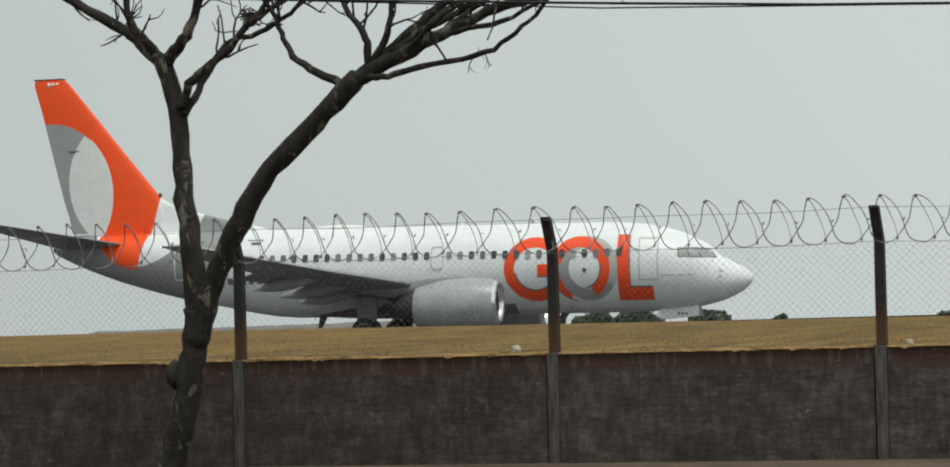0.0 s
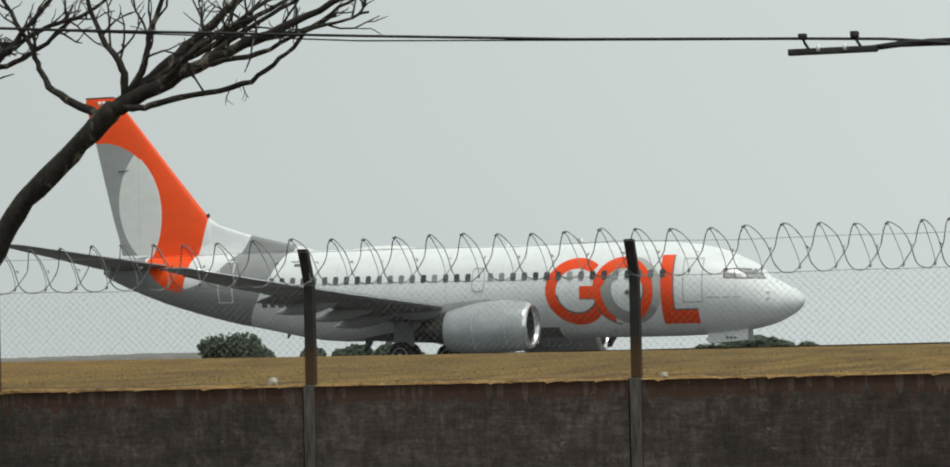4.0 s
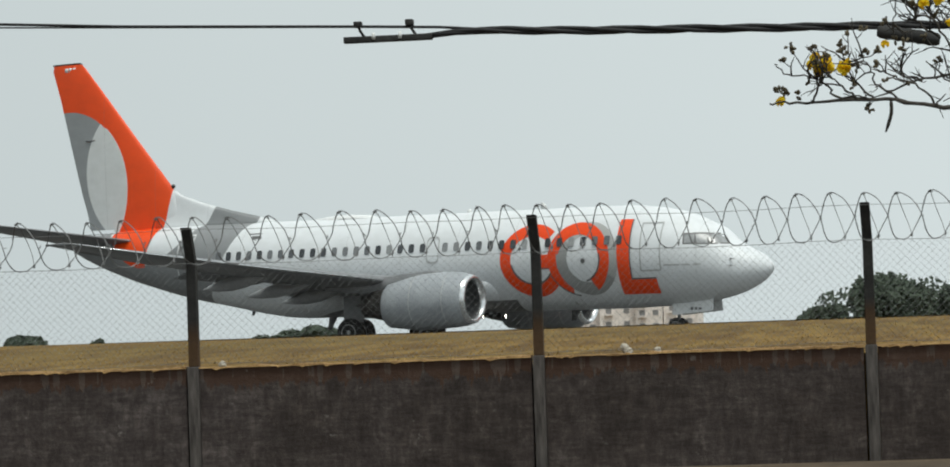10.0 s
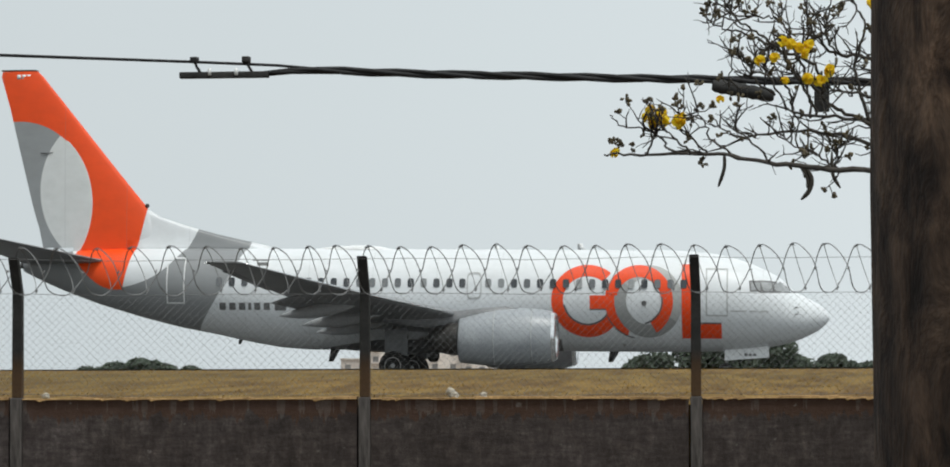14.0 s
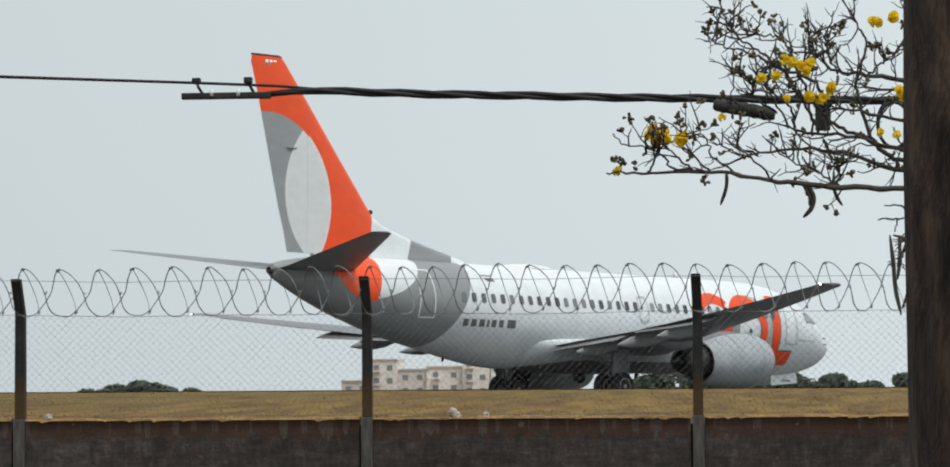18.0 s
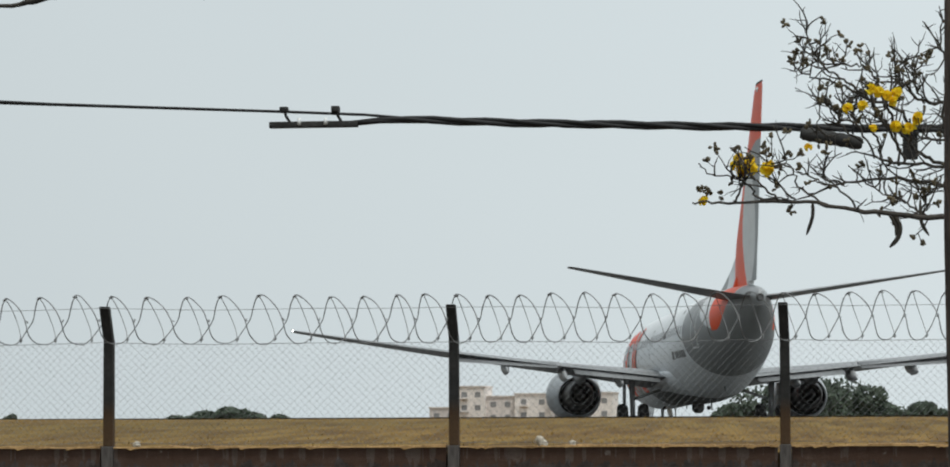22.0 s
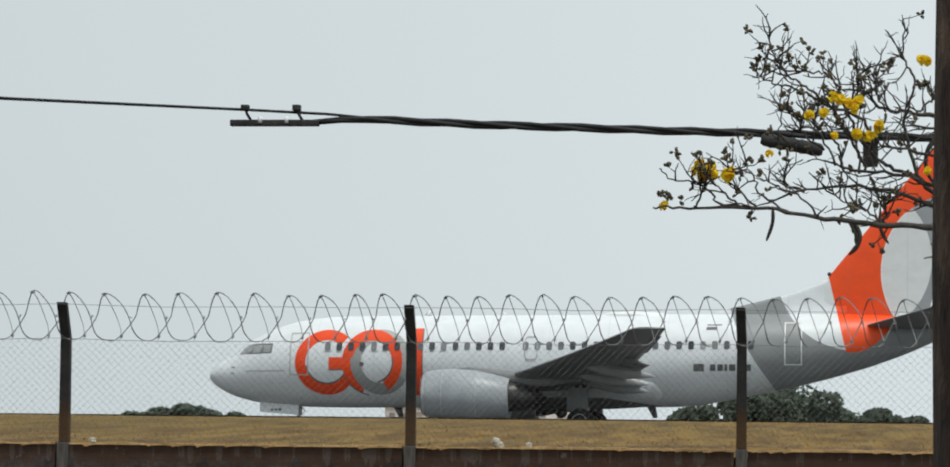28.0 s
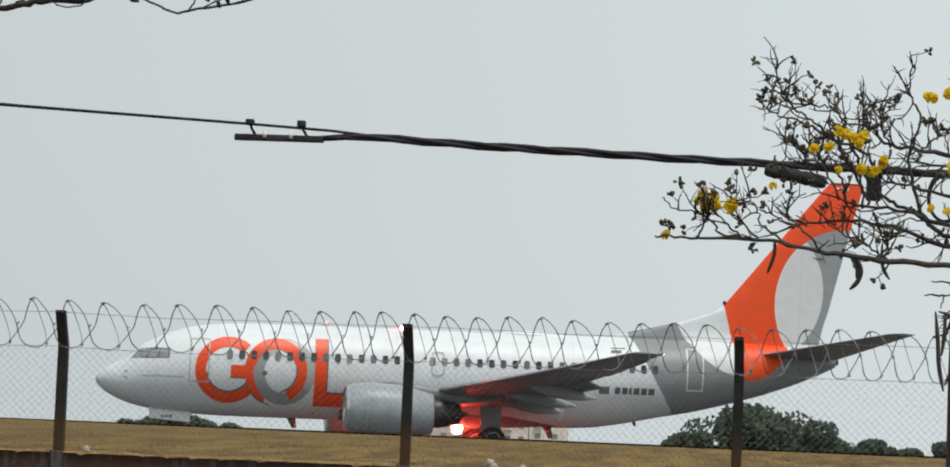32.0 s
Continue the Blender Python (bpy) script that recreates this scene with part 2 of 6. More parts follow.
HOTMETAL = surface("dark_metal", (0.05, 0.048, 0.045), (0.1, 0.095, 0.09), 4, 40, 0.45, 0.7, 0)
STEEL = surface("gear_steel", (0.35, 0.36, 0.36), (0.5, 0.5, 0.5), 6, 50, 0.4, 0.3, 0)
RUBBER = surface("tyre_rubber", (0.018, 0.018, 0.018), (0.035, 0.034, 0.033), 8, 60, 0.85)
BLACK = surface("shadow_black", (0.012, 0.012, 0.013), (0.02, 0.02, 0.021), 4, 30, 0.6, relief=0)
# cockpit glass: the sky's reflection is put into the colour as pale grey
PANE = surface("sky_pale_glass", (0.22, 0.23, 0.235), (0.38, 0.39, 0.395), 3, 20, 0.25, relief=0, spec=0.5)
RIM = surface("wheel_rim_paint", (0.5, 0.5, 0.49), (0.62, 0.62, 0.61), 6, 50, 0.45, relief=0)


def window_material():
    """Cabin panes: dark glass, some with the pale blind drawn down."""
    m, nt, b = mat("cabin_pane", 0.15, 0, 0.5)
    info = nt.nodes.new("ShaderNodeObjectInfo")
    c = ramp_of(nt, info.outputs["Random"], [(0.0, (0.03, 0.033, 0.038)), (0.45, (0.07, 0.074, 0.08)), (0.75, (0.15, 0.157, 0.165)), (1.0, (0.3, 0.31, 0.31))])
    v = tex_coord(nt)
    nt.links.new(mixed(nt, 0.6, c, ramp_of(nt, noise_of(nt, v, 9, 3), [(0.3, (0.7, 0.7, 0.7)), (0.7, (1.2, 1.2, 1.2))]), "MULTIPLY"), b.inputs["Base Color"])
    return m


SHADEPANE = window_material()
WHITE = surface("white_paint", (0.74, 0.75, 0.75), (0.8, 0.81, 0.81), 2, 25, 0.35, relief=0)
INKGREY = surface("marking_grey", (0.1, 0.1, 0.1), (0.14, 0.14, 0.14), 4, 30, 0.5, relief=0)
LINEGREY = surface("outline_grey", (0.4, 0.41, 0.41), (0.46, 0.47, 0.47), 4, 30, 0.5, relief=0)
LAMP = glow("landing_lamp", (1.0, 0.92, 0.78), 16)
FAIRING = surface("fairing_grey", (0.27, 0.275, 0.28), (0.34, 0.345, 0.35), 1.5, 18, 0.4, relief=0)
NAVLAMP = glow("white_tail_lamp", (1.0, 0.99, 0.95), 5)
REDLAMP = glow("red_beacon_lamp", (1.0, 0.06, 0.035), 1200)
REDGLASS = surface("red_lens", (0.1, 0.02, 0.015), (0.14, 0.03, 0.02), 3, 30, 0.2, relief=0)

CONCRETE = surface("weathered_concrete", (0.06, 0.052, 0.047), (0.155, 0.137, 0.125), 5.0, 26, 0.9, relief=0.4)
POSTDARK = surface("dark_weathered_metal", (0.016, 0.016, 0.016), (0.045, 0.044, 0.042), 5, 40, 0.85, relief=0.4)


def post_material():
    """Near-black weathered concrete, splashed with brown earth at the foot."""
    m, nt, b = mat("dark_weathered_post", 0.9, 0, 0.3)
    v = tex_coord(nt)
    sep = nt.nodes.new("ShaderNodeSeparateXYZ")
    nt.links.new(v, sep.inputs[0])
    a, f = noise_of(nt, v, 5.0), noise_of(nt, v, 45, 5)
    c = ramp_of(nt, a, [(0.3, (0.011, 0.011, 0.011)), (0.7, (0.034, 0.033, 0.031))])
    edge = math_node(nt, "ADD", sep.outputs[2], math_node(nt, "MULTIPLY", a, 0.2))
    foot = math_node(nt, "MINIMUM", 1.0, math_node(nt, "MAXIMUM", 0.0, math_node(nt, "MULTIPLY", math_node(nt, "SUBTRACT", 0.52, edge), 4.0)))
    c = mixed(nt, math_node(nt, "MULTIPLY", foot, 0.75), c, (0.085, 0.045, 0.018))
    nt.links.new(mixed(nt, 0.6, c, ramp_of(nt, f, [(0.3, (0.6, 0.6, 0.6)), (0.7, (1.2, 1.2, 1.2))]), "MULTIPLY"), b.inputs["Base Color"])
    bump(nt, b, f, 0.4, 0.01)
    return m


POSTMAT = post_material()
WIRE = surface("dull_razor_wire", (0.11, 0.11, 0.11), (0.22, 0.22, 0.22), 5, 40, 0.6, 0.2, 0)
FANGREY = surface("fan_titanium", (0.04, 0.04, 0.042), (0.075, 0.075, 0.077), 6, 50, 0.5, 0.2, 0)
DUCT = surface("intake_lining", (0.035, 0.036, 0.038), (0.06, 0.062, 0.064), 4, 40, 0.6, relief=0)
MESHWIRE = surface("mesh_wire", (0.23, 0.234, 0.238), (0.33, 0.334, 0.338), 2, 40, 0.5, 0.2, 0)
CABLE = surface("black_cable", (0.01, 0.01, 0.011), (0.02, 0.02, 0.021), 6, 60, 0.7)


def bark_material():
    """Dark bark with pale lichen patches."""
    m, nt, b = mat("lichen_bark", 0.95, 0, 0.3)
    v = tex_coord(nt, (1, 1, 0.5))
    a, f = noise_of(nt, v, 9, 5), noise_of(nt, v, 45, 5)
    c = ramp_of(nt, a, [(0.3, (0.011, 0.0095, 0.008)), (0.7, (0.044, 0.037, 0.031))])
    spot = ramp_of(nt, noise_of(nt, v, 7.5, 4, 0.7, 0.6), [(0.565, (0, 0, 0)), (0.63, (1, 1, 1))])
    c = mixed(nt, math_node(nt, "MULTIPLY", spot, 0.8), c, (0.17, 0.152, 0.122))
    nt.links.new(mixed(nt, 0.8, c, ramp_of(nt, f, [(0.3, (0.6, 0.6, 0.6)), (0.7, (1.15, 1.15, 1.15))]), "MULTIPLY"), b.inputs["Base Color"])
    bump(nt, b, f, 0.9, 0.02)
    return m


BARK = bark_material()


def near_bark_material():
    """Rough brown bark: dark plates, paler worn patches and fine cracks."""
    m, nt, b = mat("brown_bark", 0.95, 0, 0.25)
    v = tex_coord(nt, (1, 1, 0.75))
    patch_, plate, fine = noise_of(nt, v, 13, 4, 0.6, 0.4), noise_of(nt, v, 48, 5, 0.7, 0.5), noise_of(nt, v, 210, 4, 0.7)
    c = ramp_of(nt, plate, [(0.36, (0.018, 0.011, 0.008)), (0.5, (0.06, 0.038, 0.026)), (0.64, (0.13, 0.085, 0.058))])
    c = mixed(nt, 0.8, c, ramp_of(nt, patch_, [(0.38, (0.6, 0.56, 0.54)), (0.52, (1, 1, 1)), (0.64, (1.7, 1.6, 1.5))]), "MULTIPLY")
    c = mixed(nt, 0.8, c, ramp_of(nt, fine, [(0.3, (0.55, 0.55, 0.55)), (0.7, (1.3, 1.3, 1.3))]), "MULTIPLY")
    nt.links.new(c, b.inputs["Base Color"])
    bump(nt, b, plate, 0.9, 0.006)
    return m


NEARBARK = near_bark_material()
TWIG = surface("twig_bark", (0.03, 0.026, 0.022), (0.085, 0.074, 0.062), 18, 80, 0.9, relief=0.3)


def petal_material():
    """Thin yellow petals that let half of the daylight through."""
    m, nt, b = mat("yellow_petal", 0.6, 0, 0.3)
    c = ramp_of(nt, noise_of(nt, tex_coord(nt), 14, 4), [(0.3, (0.86, 0.6, 0.012)), (0.7, (0.93, 0.76, 0.045))])
    nt.links.new(c, b.inputs["Base Color"])
    thin, both = nt.nodes.new("ShaderNodeBsdfTranslucent"), nt.nodes.new("ShaderNodeMixShader")
    nt.links.new(c, thin.inputs["Color"])
    nt.links.new(b.outputs[0], both.inputs[1])
    nt.links.new(thin.outputs[0], both.inputs[2])
    nt.links.new(both.outputs[0], nt.nodes["Material Output"].inputs["Surface"])
    return m


PETAL = petal_material()
BUD = surface("dry_bud", (0.05, 0.042, 0.028), (0.15, 0.12, 0.07), 14, 60, 0.9, relief=0.2)
POD = surface("dry_pod", (0.03, 0.026, 0.021), (0.08, 0.068, 0.053), 10, 60, 0.8, relief=0.2)
# far foliage, stucco and windows: distance haze is mixed into these paler colours
FOLIAGE = surface("far_foliage", (0.053, 0.071, 0.053), (0.084, 0.107, 0.075), 0.5, 4, 0.9, relief=0)
STUCCO = surface("hazed_stucco", (0.76, 0.69, 0.64), (0.86, 0.8, 0.75), 0.12, 1.5, 0.9, relief=0)
STUCCODARK = surface("hazed_grey_stucco", (0.64, 0.58, 0.545), (0.74, 0.68, 0.64), 0.12, 1.5, 0.9, relief=0)
FARGLASS = surface("hazed_far_window", (0.2, 0.195, 0.195), (0.3, 0.295, 0.295), 0.5, 3, 0.3, relief=0)
LITTER = surface("pale_litter", (0.38, 0.34, 0.28), (0.55, 0.5, 0.42), 8, 40, 0.8)

# ---- mesh helpers ----


def part(name, bm, material, parent, label="", smooth=True):
    me = bpy.data.meshes.new(name)
    bm.normal_update()
    bm.to_mesh(me)
    bm.free()
    for p in me.polygons:
        p.use_smooth = smooth
    me.materials.append(material)
    ob = new(name, me)
    ob.parent = parent
    if label:
        tagged(ob, label)
    return ob


def shared(name, me, parent, m=None):
    ob = new(name, me)
    ob.parent = parent
    if m is not None:
        ob.matrix_local = m
    return ob


def thing(name, label, category, group="", kind="", m=None):
    ob = new(name)
    ob.empty_display_size = 0.2
    if m is not None:
        ob.matrix_world = m
    return tagged(ob, label, category, group, kind)


def box(bm, x0, y0, z0, x1, y1, z1, bevel=0.0):
    r = bmesh.ops.create_cube(bm, size=1)
    vs = r["verts"]
    for v in vs:
        v.co = Vector((x0 + (v.co.x + 0.5) * (x1 - x0), y0 + (v.co.y + 0.5) * (y1 - y0), z0 + (v.co.z + 0.5) * (z1 - z0)))
    if bevel:
        es = list({e for v in vs for e in v.link_edges})
        bmesh.ops.bevel(bm, geom=es, offset=bevel, segments=2, affect="EDGES", profile=0.6)
    return bm


def loft(bm, rings, close=True, caps=True):
    """Skins a row of rings of equal length."""
    rows = [[bm.verts.new(p) for p in ring] for ring in rings]
    n = len(rings[0])
    for a, b in zip(rows, rows[1:]):
        for k in range(n if close else n - 1):
            bm.faces.new((a[k], a[(k + 1) % n], b[(k + 1) % n], b[k]))
    if caps and close:
        bm.faces.new(rows[0][::-1])
        bm.faces.new(rows[-1])
    bmesh.ops.recalc_face_normals(bm, faces=bm.faces)
    return bm


def tube(bm, pts, radii, sides=6):
    """A round bar along pts; radii one number or one for each point."""
    pts = [Vector(p) for p in pts]
    if not hasattr(radii, "__len__"):
        radii = [radii] * len(pts)
    rows, up = [], Vector((0.13, 0.21, 0.97))
    for k, p in enumerate(pts):
        d = (pts[min(k + 1, len(pts) - 1)] - pts[max(k - 1, 0)]).normalized()
        if abs(d.dot(up)) > 0.97:
            up = Vector((0.97, 0.1, 0.2))
        a = d.cross(up).normalized()
        c = a.cross(d).normalized()
        up = c
        rows.append([bm.verts.new(p + (a * math.cos(j * math.tau / sides) + c * math.sin(j * math.tau / sides)) * radii[k]) for j in range(sides)])
    for r0, r1 in zip(rows, rows[1:]):
        for j in range(sides):
            bm.faces.new((r0[j], r0[(j + 1) % sides], r1[(j + 1) % sides], r1[j]))
    bm.faces.new(rows[0][::-1])
    bm.faces.new(rows[-1])
    return bm


def lathe(bm, profile, axis_y, axis_z, sides=32, squash=0.0):
    """Turns (x aft, radius) rows about the jet's long axis; squash flattens the underside."""
    rings = []
    for xa, r in profile:
        ring = []
        for j in range(sides):
            a = j * math.tau / sides
            dy, dz = r * math.cos(a), r * math.sin(a)
            if dz < 0:
                dz *= 1 - squash
            ring.append((-xa, axis_y + dy, axis_z + dz))
        rings.append(ring)
    return loft(bm, rings, True, False)


# ---- ground, road, verge ----
FENCE_ANGLE = 0.0505
FENCE_START = Vector((-12.91, 27.868, 0))
ALONG = Vector((math.cos(FENCE_ANGLE), math.sin(FENCE_ANGLE), 0))
ACROSS = Vector((-math.sin(FENCE_ANGLE), math.cos(FENCE_ANGLE), 0))
WALL_BASE, WALL_TOP, POST_TOP = 0.49, 1.417, 2.64
POSTS = [-12.0, -9.0, -6.0, -3.0, 0.0, 3.053, 6.047, 9.092, 11.965, 15.0, 18.0, 21.0, 24.0]
FIELD_SLOPE = -0.0164


def ground_material():
    m, nt, b = mat("dry_grass_ground", 0.95, 0, 0.2)
    v = tex_coord(nt)
    big, mid = noise_of(nt, v, 0.045, 5, 0.6), noise_of(nt, v, 1.3, 6, 0.7)
    fine = noise_of(nt, v, 14, 5, 0.7)
    mott = noise_of(nt, tex_coord(nt, (1.0, 0.1, 1.0)), 3.0, 4, 0.6)
    c = ramp_of(nt, mid, [(0.3, (0.118, 0.072, 0.018)), (0.5, (0.155, 0.098, 0.026)), (0.7, (0.2, 0.131, 0.038))])
    c = mixed(nt, 0.9, c, ramp_of(nt, mott, [(0.4, (0.55, 0.49, 0.42)), (0.5, (0.95, 0.94, 0.92)), (0.6, (1.3, 1.33, 1.3))]), "MULTIPLY")
    tint = ramp_of(nt, big, [(0.38, (0.78, 0.82, 0.78)), (0.62, (1.12, 1.0, 0.88))])
    grain = ramp_of(nt, fine, [(0.3, (0.9, 0.89, 0.88)), (0.7, (1.04, 1.04, 1.04))])
    c = mixed(nt, 0.8, c, tint, "MULTIPLY")
    nt.links.new(mixed(nt, 0.8, c, grain, "MULTIPLY"), b.inputs["Base Color"])
    bump(nt, b, fine, 0.25, 0.03)
    return m


GRASSLAND = ground_material()
VERGE = surface("bare_earth", (0.06, 0.043, 0.028), (0.13, 0.095, 0.062), 1.5, 20, 0.95, relief=0.5)
ASPHALT = surface("road_asphalt", (0.04, 0.04, 0.041), (0.07, 0.07, 0.07), 0.8, 60, 0.9, relief=0.5)
PAVING = surface("cement_pavement", (0.16, 0.155, 0.145), (0.3, 0.29, 0.275), 1.2, 30, 0.9, relief=0.4)
APRON = surface("taxiway_concrete", (0.07, 0.069, 0.067), (0.12, 0.118, 0.113), 0.15, 8, 0.9, relief=0.2)


def strip(name, ys, zs, x0, x1, material, label, category, n=24):
    bm = bmesh.new()
    rings = []
    for k in range(n + 1):
        x = x0 + (x1 - x0) * k / n
        rings.append([(x, y, z) for y, z in zip(ys, zs)])
    loft(bm, rings, False, False)
    for f in bm.faces:
        if f.normal.z < 0:
            f.normal_flip()
    ob = part(name, bm, material, None)
    return tagged(ob, label, category, kind="structure")


def build_ground():
    # one sheet: road level near, up to the airfield behind the wall, out to the horizon
    bm = bmesh.new()
    xs = [-4500, -1500, -500, -200, -80, -45, -30, -15, 0, 15, 30, 80, 200, 500, 1500, 4500]
    rings = []
    for x in xs:
        k = max(-45.0, min(45.0, x))
        wall_y = FENCE_START.y + (k - FENCE_START.x) * math.tan(FENCE_ANGLE)
        crest = EYE + 0.02 + (0.08 if x < -25 else 0)
        prof = [(-400, -0.02), (15.0, -0.02), (15.2, 0.06), (wall_y - 2, 0.2), (wall_y - 0.2, 0.3), (wall_y + 0.05, 0.3),
                (wall_y + 0.085, WALL_TOP - 0.06), (wall_y + 3, WALL_TOP - 0.02), (wall_y + 14, EYE - 0.12), (58, crest), (63, crest + 0.01), (72, crest - 0.02),
                (100, EYE + 0.02), (170, EYE - 1.12), (700, EYE - 4.5), (4600, EYE - 30)]
        rings.append([(x, y, z) for y, z in prof])
    loft(bm, rings, False, False)
    for f in bm.faces:
        if f.normal.z < 0:
            f.normal_flip()
    ob = part("ground", bm, GRASSLAND, None, smooth=False)
    tagged(ob, "dry golden grass field beyond the airport wall", "ground", kind="structure")
    strip("road", [3.2, 9.0, 15.0], [0.0, 0.05, 0.0], -420, 420, ASPHALT, "grey asphalt street in front of the wall", "road")
    bm = bmesh.new()
    rings = []
    for k in range(31):
        x = -60 + 3.0 * k
        wy = FENCE_START.y + (x - FENCE_START.x) * math.tan(FENCE_ANGLE)
        rings.append([(x, 15.3, 0.17), (x, 18, 0.24), (x, 23, 0.36), (x, wy - 1.9, 0.4), (x, wy - 0.06, WALL_BASE - 0.06)])
    loft(bm, rings, False, False)
    for f in bm.faces:
        if f.normal.z < 0:
            f.normal_flip()
    tagged(part("verge", bm, VERGE, None), "bare earth verge along the wall", "verge", kind="structure")
    bm = bmesh.new()
    box(bm, -60, 15.0, -0.05, 30, 15.3, 0.17, 0.02)
    tagged(part("kerb", bm, CONCRETE, None), "worn concrete kerb along the street", "kerb", kind="structure")
    bm = bmesh.new()
    box(bm, -60, 3.0, -0.05, 30, 3.2, 0.14, 0.02)
    tagged(part("kerb", bm, CONCRETE, None), "worn concrete kerb of the near pavement", "kerb", kind="structure")
    strip("pavement", [-8.0, -2.0, 2.998], [0.12, 0.13, 0.136], -60, 30, PAVING, "grey cement pavement on the near side of the street", "pavement")
    bm = bmesh.new()
    rings = [[(x, y, EYE - 0.06 + FIELD_SLOPE * (y - 110)) for y in (101, 120, 140, 165)] for x in (-300, -100, 0, 100, 300)]
    loft(bm, rings, False, False)
    for f in bm.faces:
        if f.normal.z < 0:
            f.normal_flip()
    tagged(part("taxiway", bm, APRON, None), "worn grey concrete taxiway in dry grass", "taxiway", kind="structure")


build_ground()


def wall_material():
    m, nt, b = mat("stained_wall_concrete", 0.92, 0, 0.3)
    v, s, h = tex_coord(nt), tex_coord(nt, (9.0, 9.0, 2.2)), tex_coord(nt, (2.0, 2.0, 15.0))
    sep = nt.nodes.new("ShaderNodeSeparateXYZ")
    nt.links.new(v, sep.inputs[0])
    a, f = noise_of(nt, v, 4.2, 9, 0.8, 0.3), noise_of(nt, v, 26, 6, 0.8)
    st, ho = noise_of(nt, s, 1.6, 6, 0.7), noise_of(nt, h, 2.4, 6, 0.7)
    c = ramp_of(nt, a, [(0.32, (0.032, 0.0255, 0.023)), (0.48, (0.05, 0.041, 0.038)), (0.58, (0.07, 0.059, 0.055)), (0.7, (0.125, 0.109, 0.101))])
    c = mixed(nt, 0.5, c, ramp_of(nt, st, [(0.34, (0.5, 0.46, 0.44)), (0.52, (1, 1, 1)), (0.68, (1.75, 1.7, 1.65))]), "MULTIPLY")
    c = mixed(nt, 0.65, c, ramp_of(nt, ho, [(0.3, (0.5, 0.48, 0.48)), (0.65, (1.35, 1.32, 1.3))]), "MULTIPLY")
    c = mixed(nt, 0.5, c, ramp_of(nt, f, [(0.3, (0.6, 0.6, 0.6)), (0.7, (1.4, 1.4, 1.4))]), "MULTIPLY")
    tone = noise_of(nt, v, 0.55, 3, 0.5)
    c = mixed(nt, 0.8, c, ramp_of(nt, tone, [(0.35, (0.78, 0.74, 0.7)), (0.65, (1.2, 1.2, 1.22))]), "MULTIPLY")
    # rusty earth washed down from the top, and pale lime scabs
    drip = math_node(nt, "SUBTRACT", WALL_TOP - 0.015, math_node(nt, "MULTIPLY", math_node(nt, "POWER", st, 1.6), 0.42))
    wash = math_node(nt, "GREATER_THAN", sep.outputs[2], drip)
    c = mixed(nt, math_node(nt, "MULTIPLY", wash, 0.7), c, (0.062, 0.03, 0.016))
    runs = noise_of(nt, tex_coord(nt, (9.0, 9.0, 0.35)), 1.4, 4, 0.6)
    reach = math_node(nt, "SUBTRACT", WALL_TOP + 0.33, math_node(nt, "MULTIPLY", runs, 0.75))
    lime = math_node(nt, "MULTIPLY", math_node(nt, "LESS_THAN", reach, sep.outputs[2]), math_node(nt, "GREATER_THAN", runs, 0.56))
    c = mixed(nt, math_node(nt, "MULTIPLY", lime, math_node(nt, "MULTIPLY", f, 0.45)), c, (0.17, 0.152, 0.14))
    sp = ramp_of(nt, noise_of(nt, v, 9, 5, 0.7), [(0.66, (0, 0, 0)), (0.72, (1, 1, 1))])
    nt.links.new(mixed(nt, math_node(nt, "MULTIPLY", sp, 0.4), c, (0.26, 0.235, 0.215)), b.inputs["Base Color"])
    bump(nt, b, f, 0.6, 0.015)
    return m


WALLMAT = wall_material()
PILASTER = surface("streaked_pilaster", (0.035, 0.03, 0.027), (0.13, 0.115, 0.105), 9, 40, 0.92, relief=0.4, stretch=(2.2, 2.2, 0.3))
COPING = surface("rust_stained_coping", (0.15, 0.085, 0.032), (0.42, 0.26, 0.11), 5, 30, 0.95, relief=0.5)


BAY = 3.0


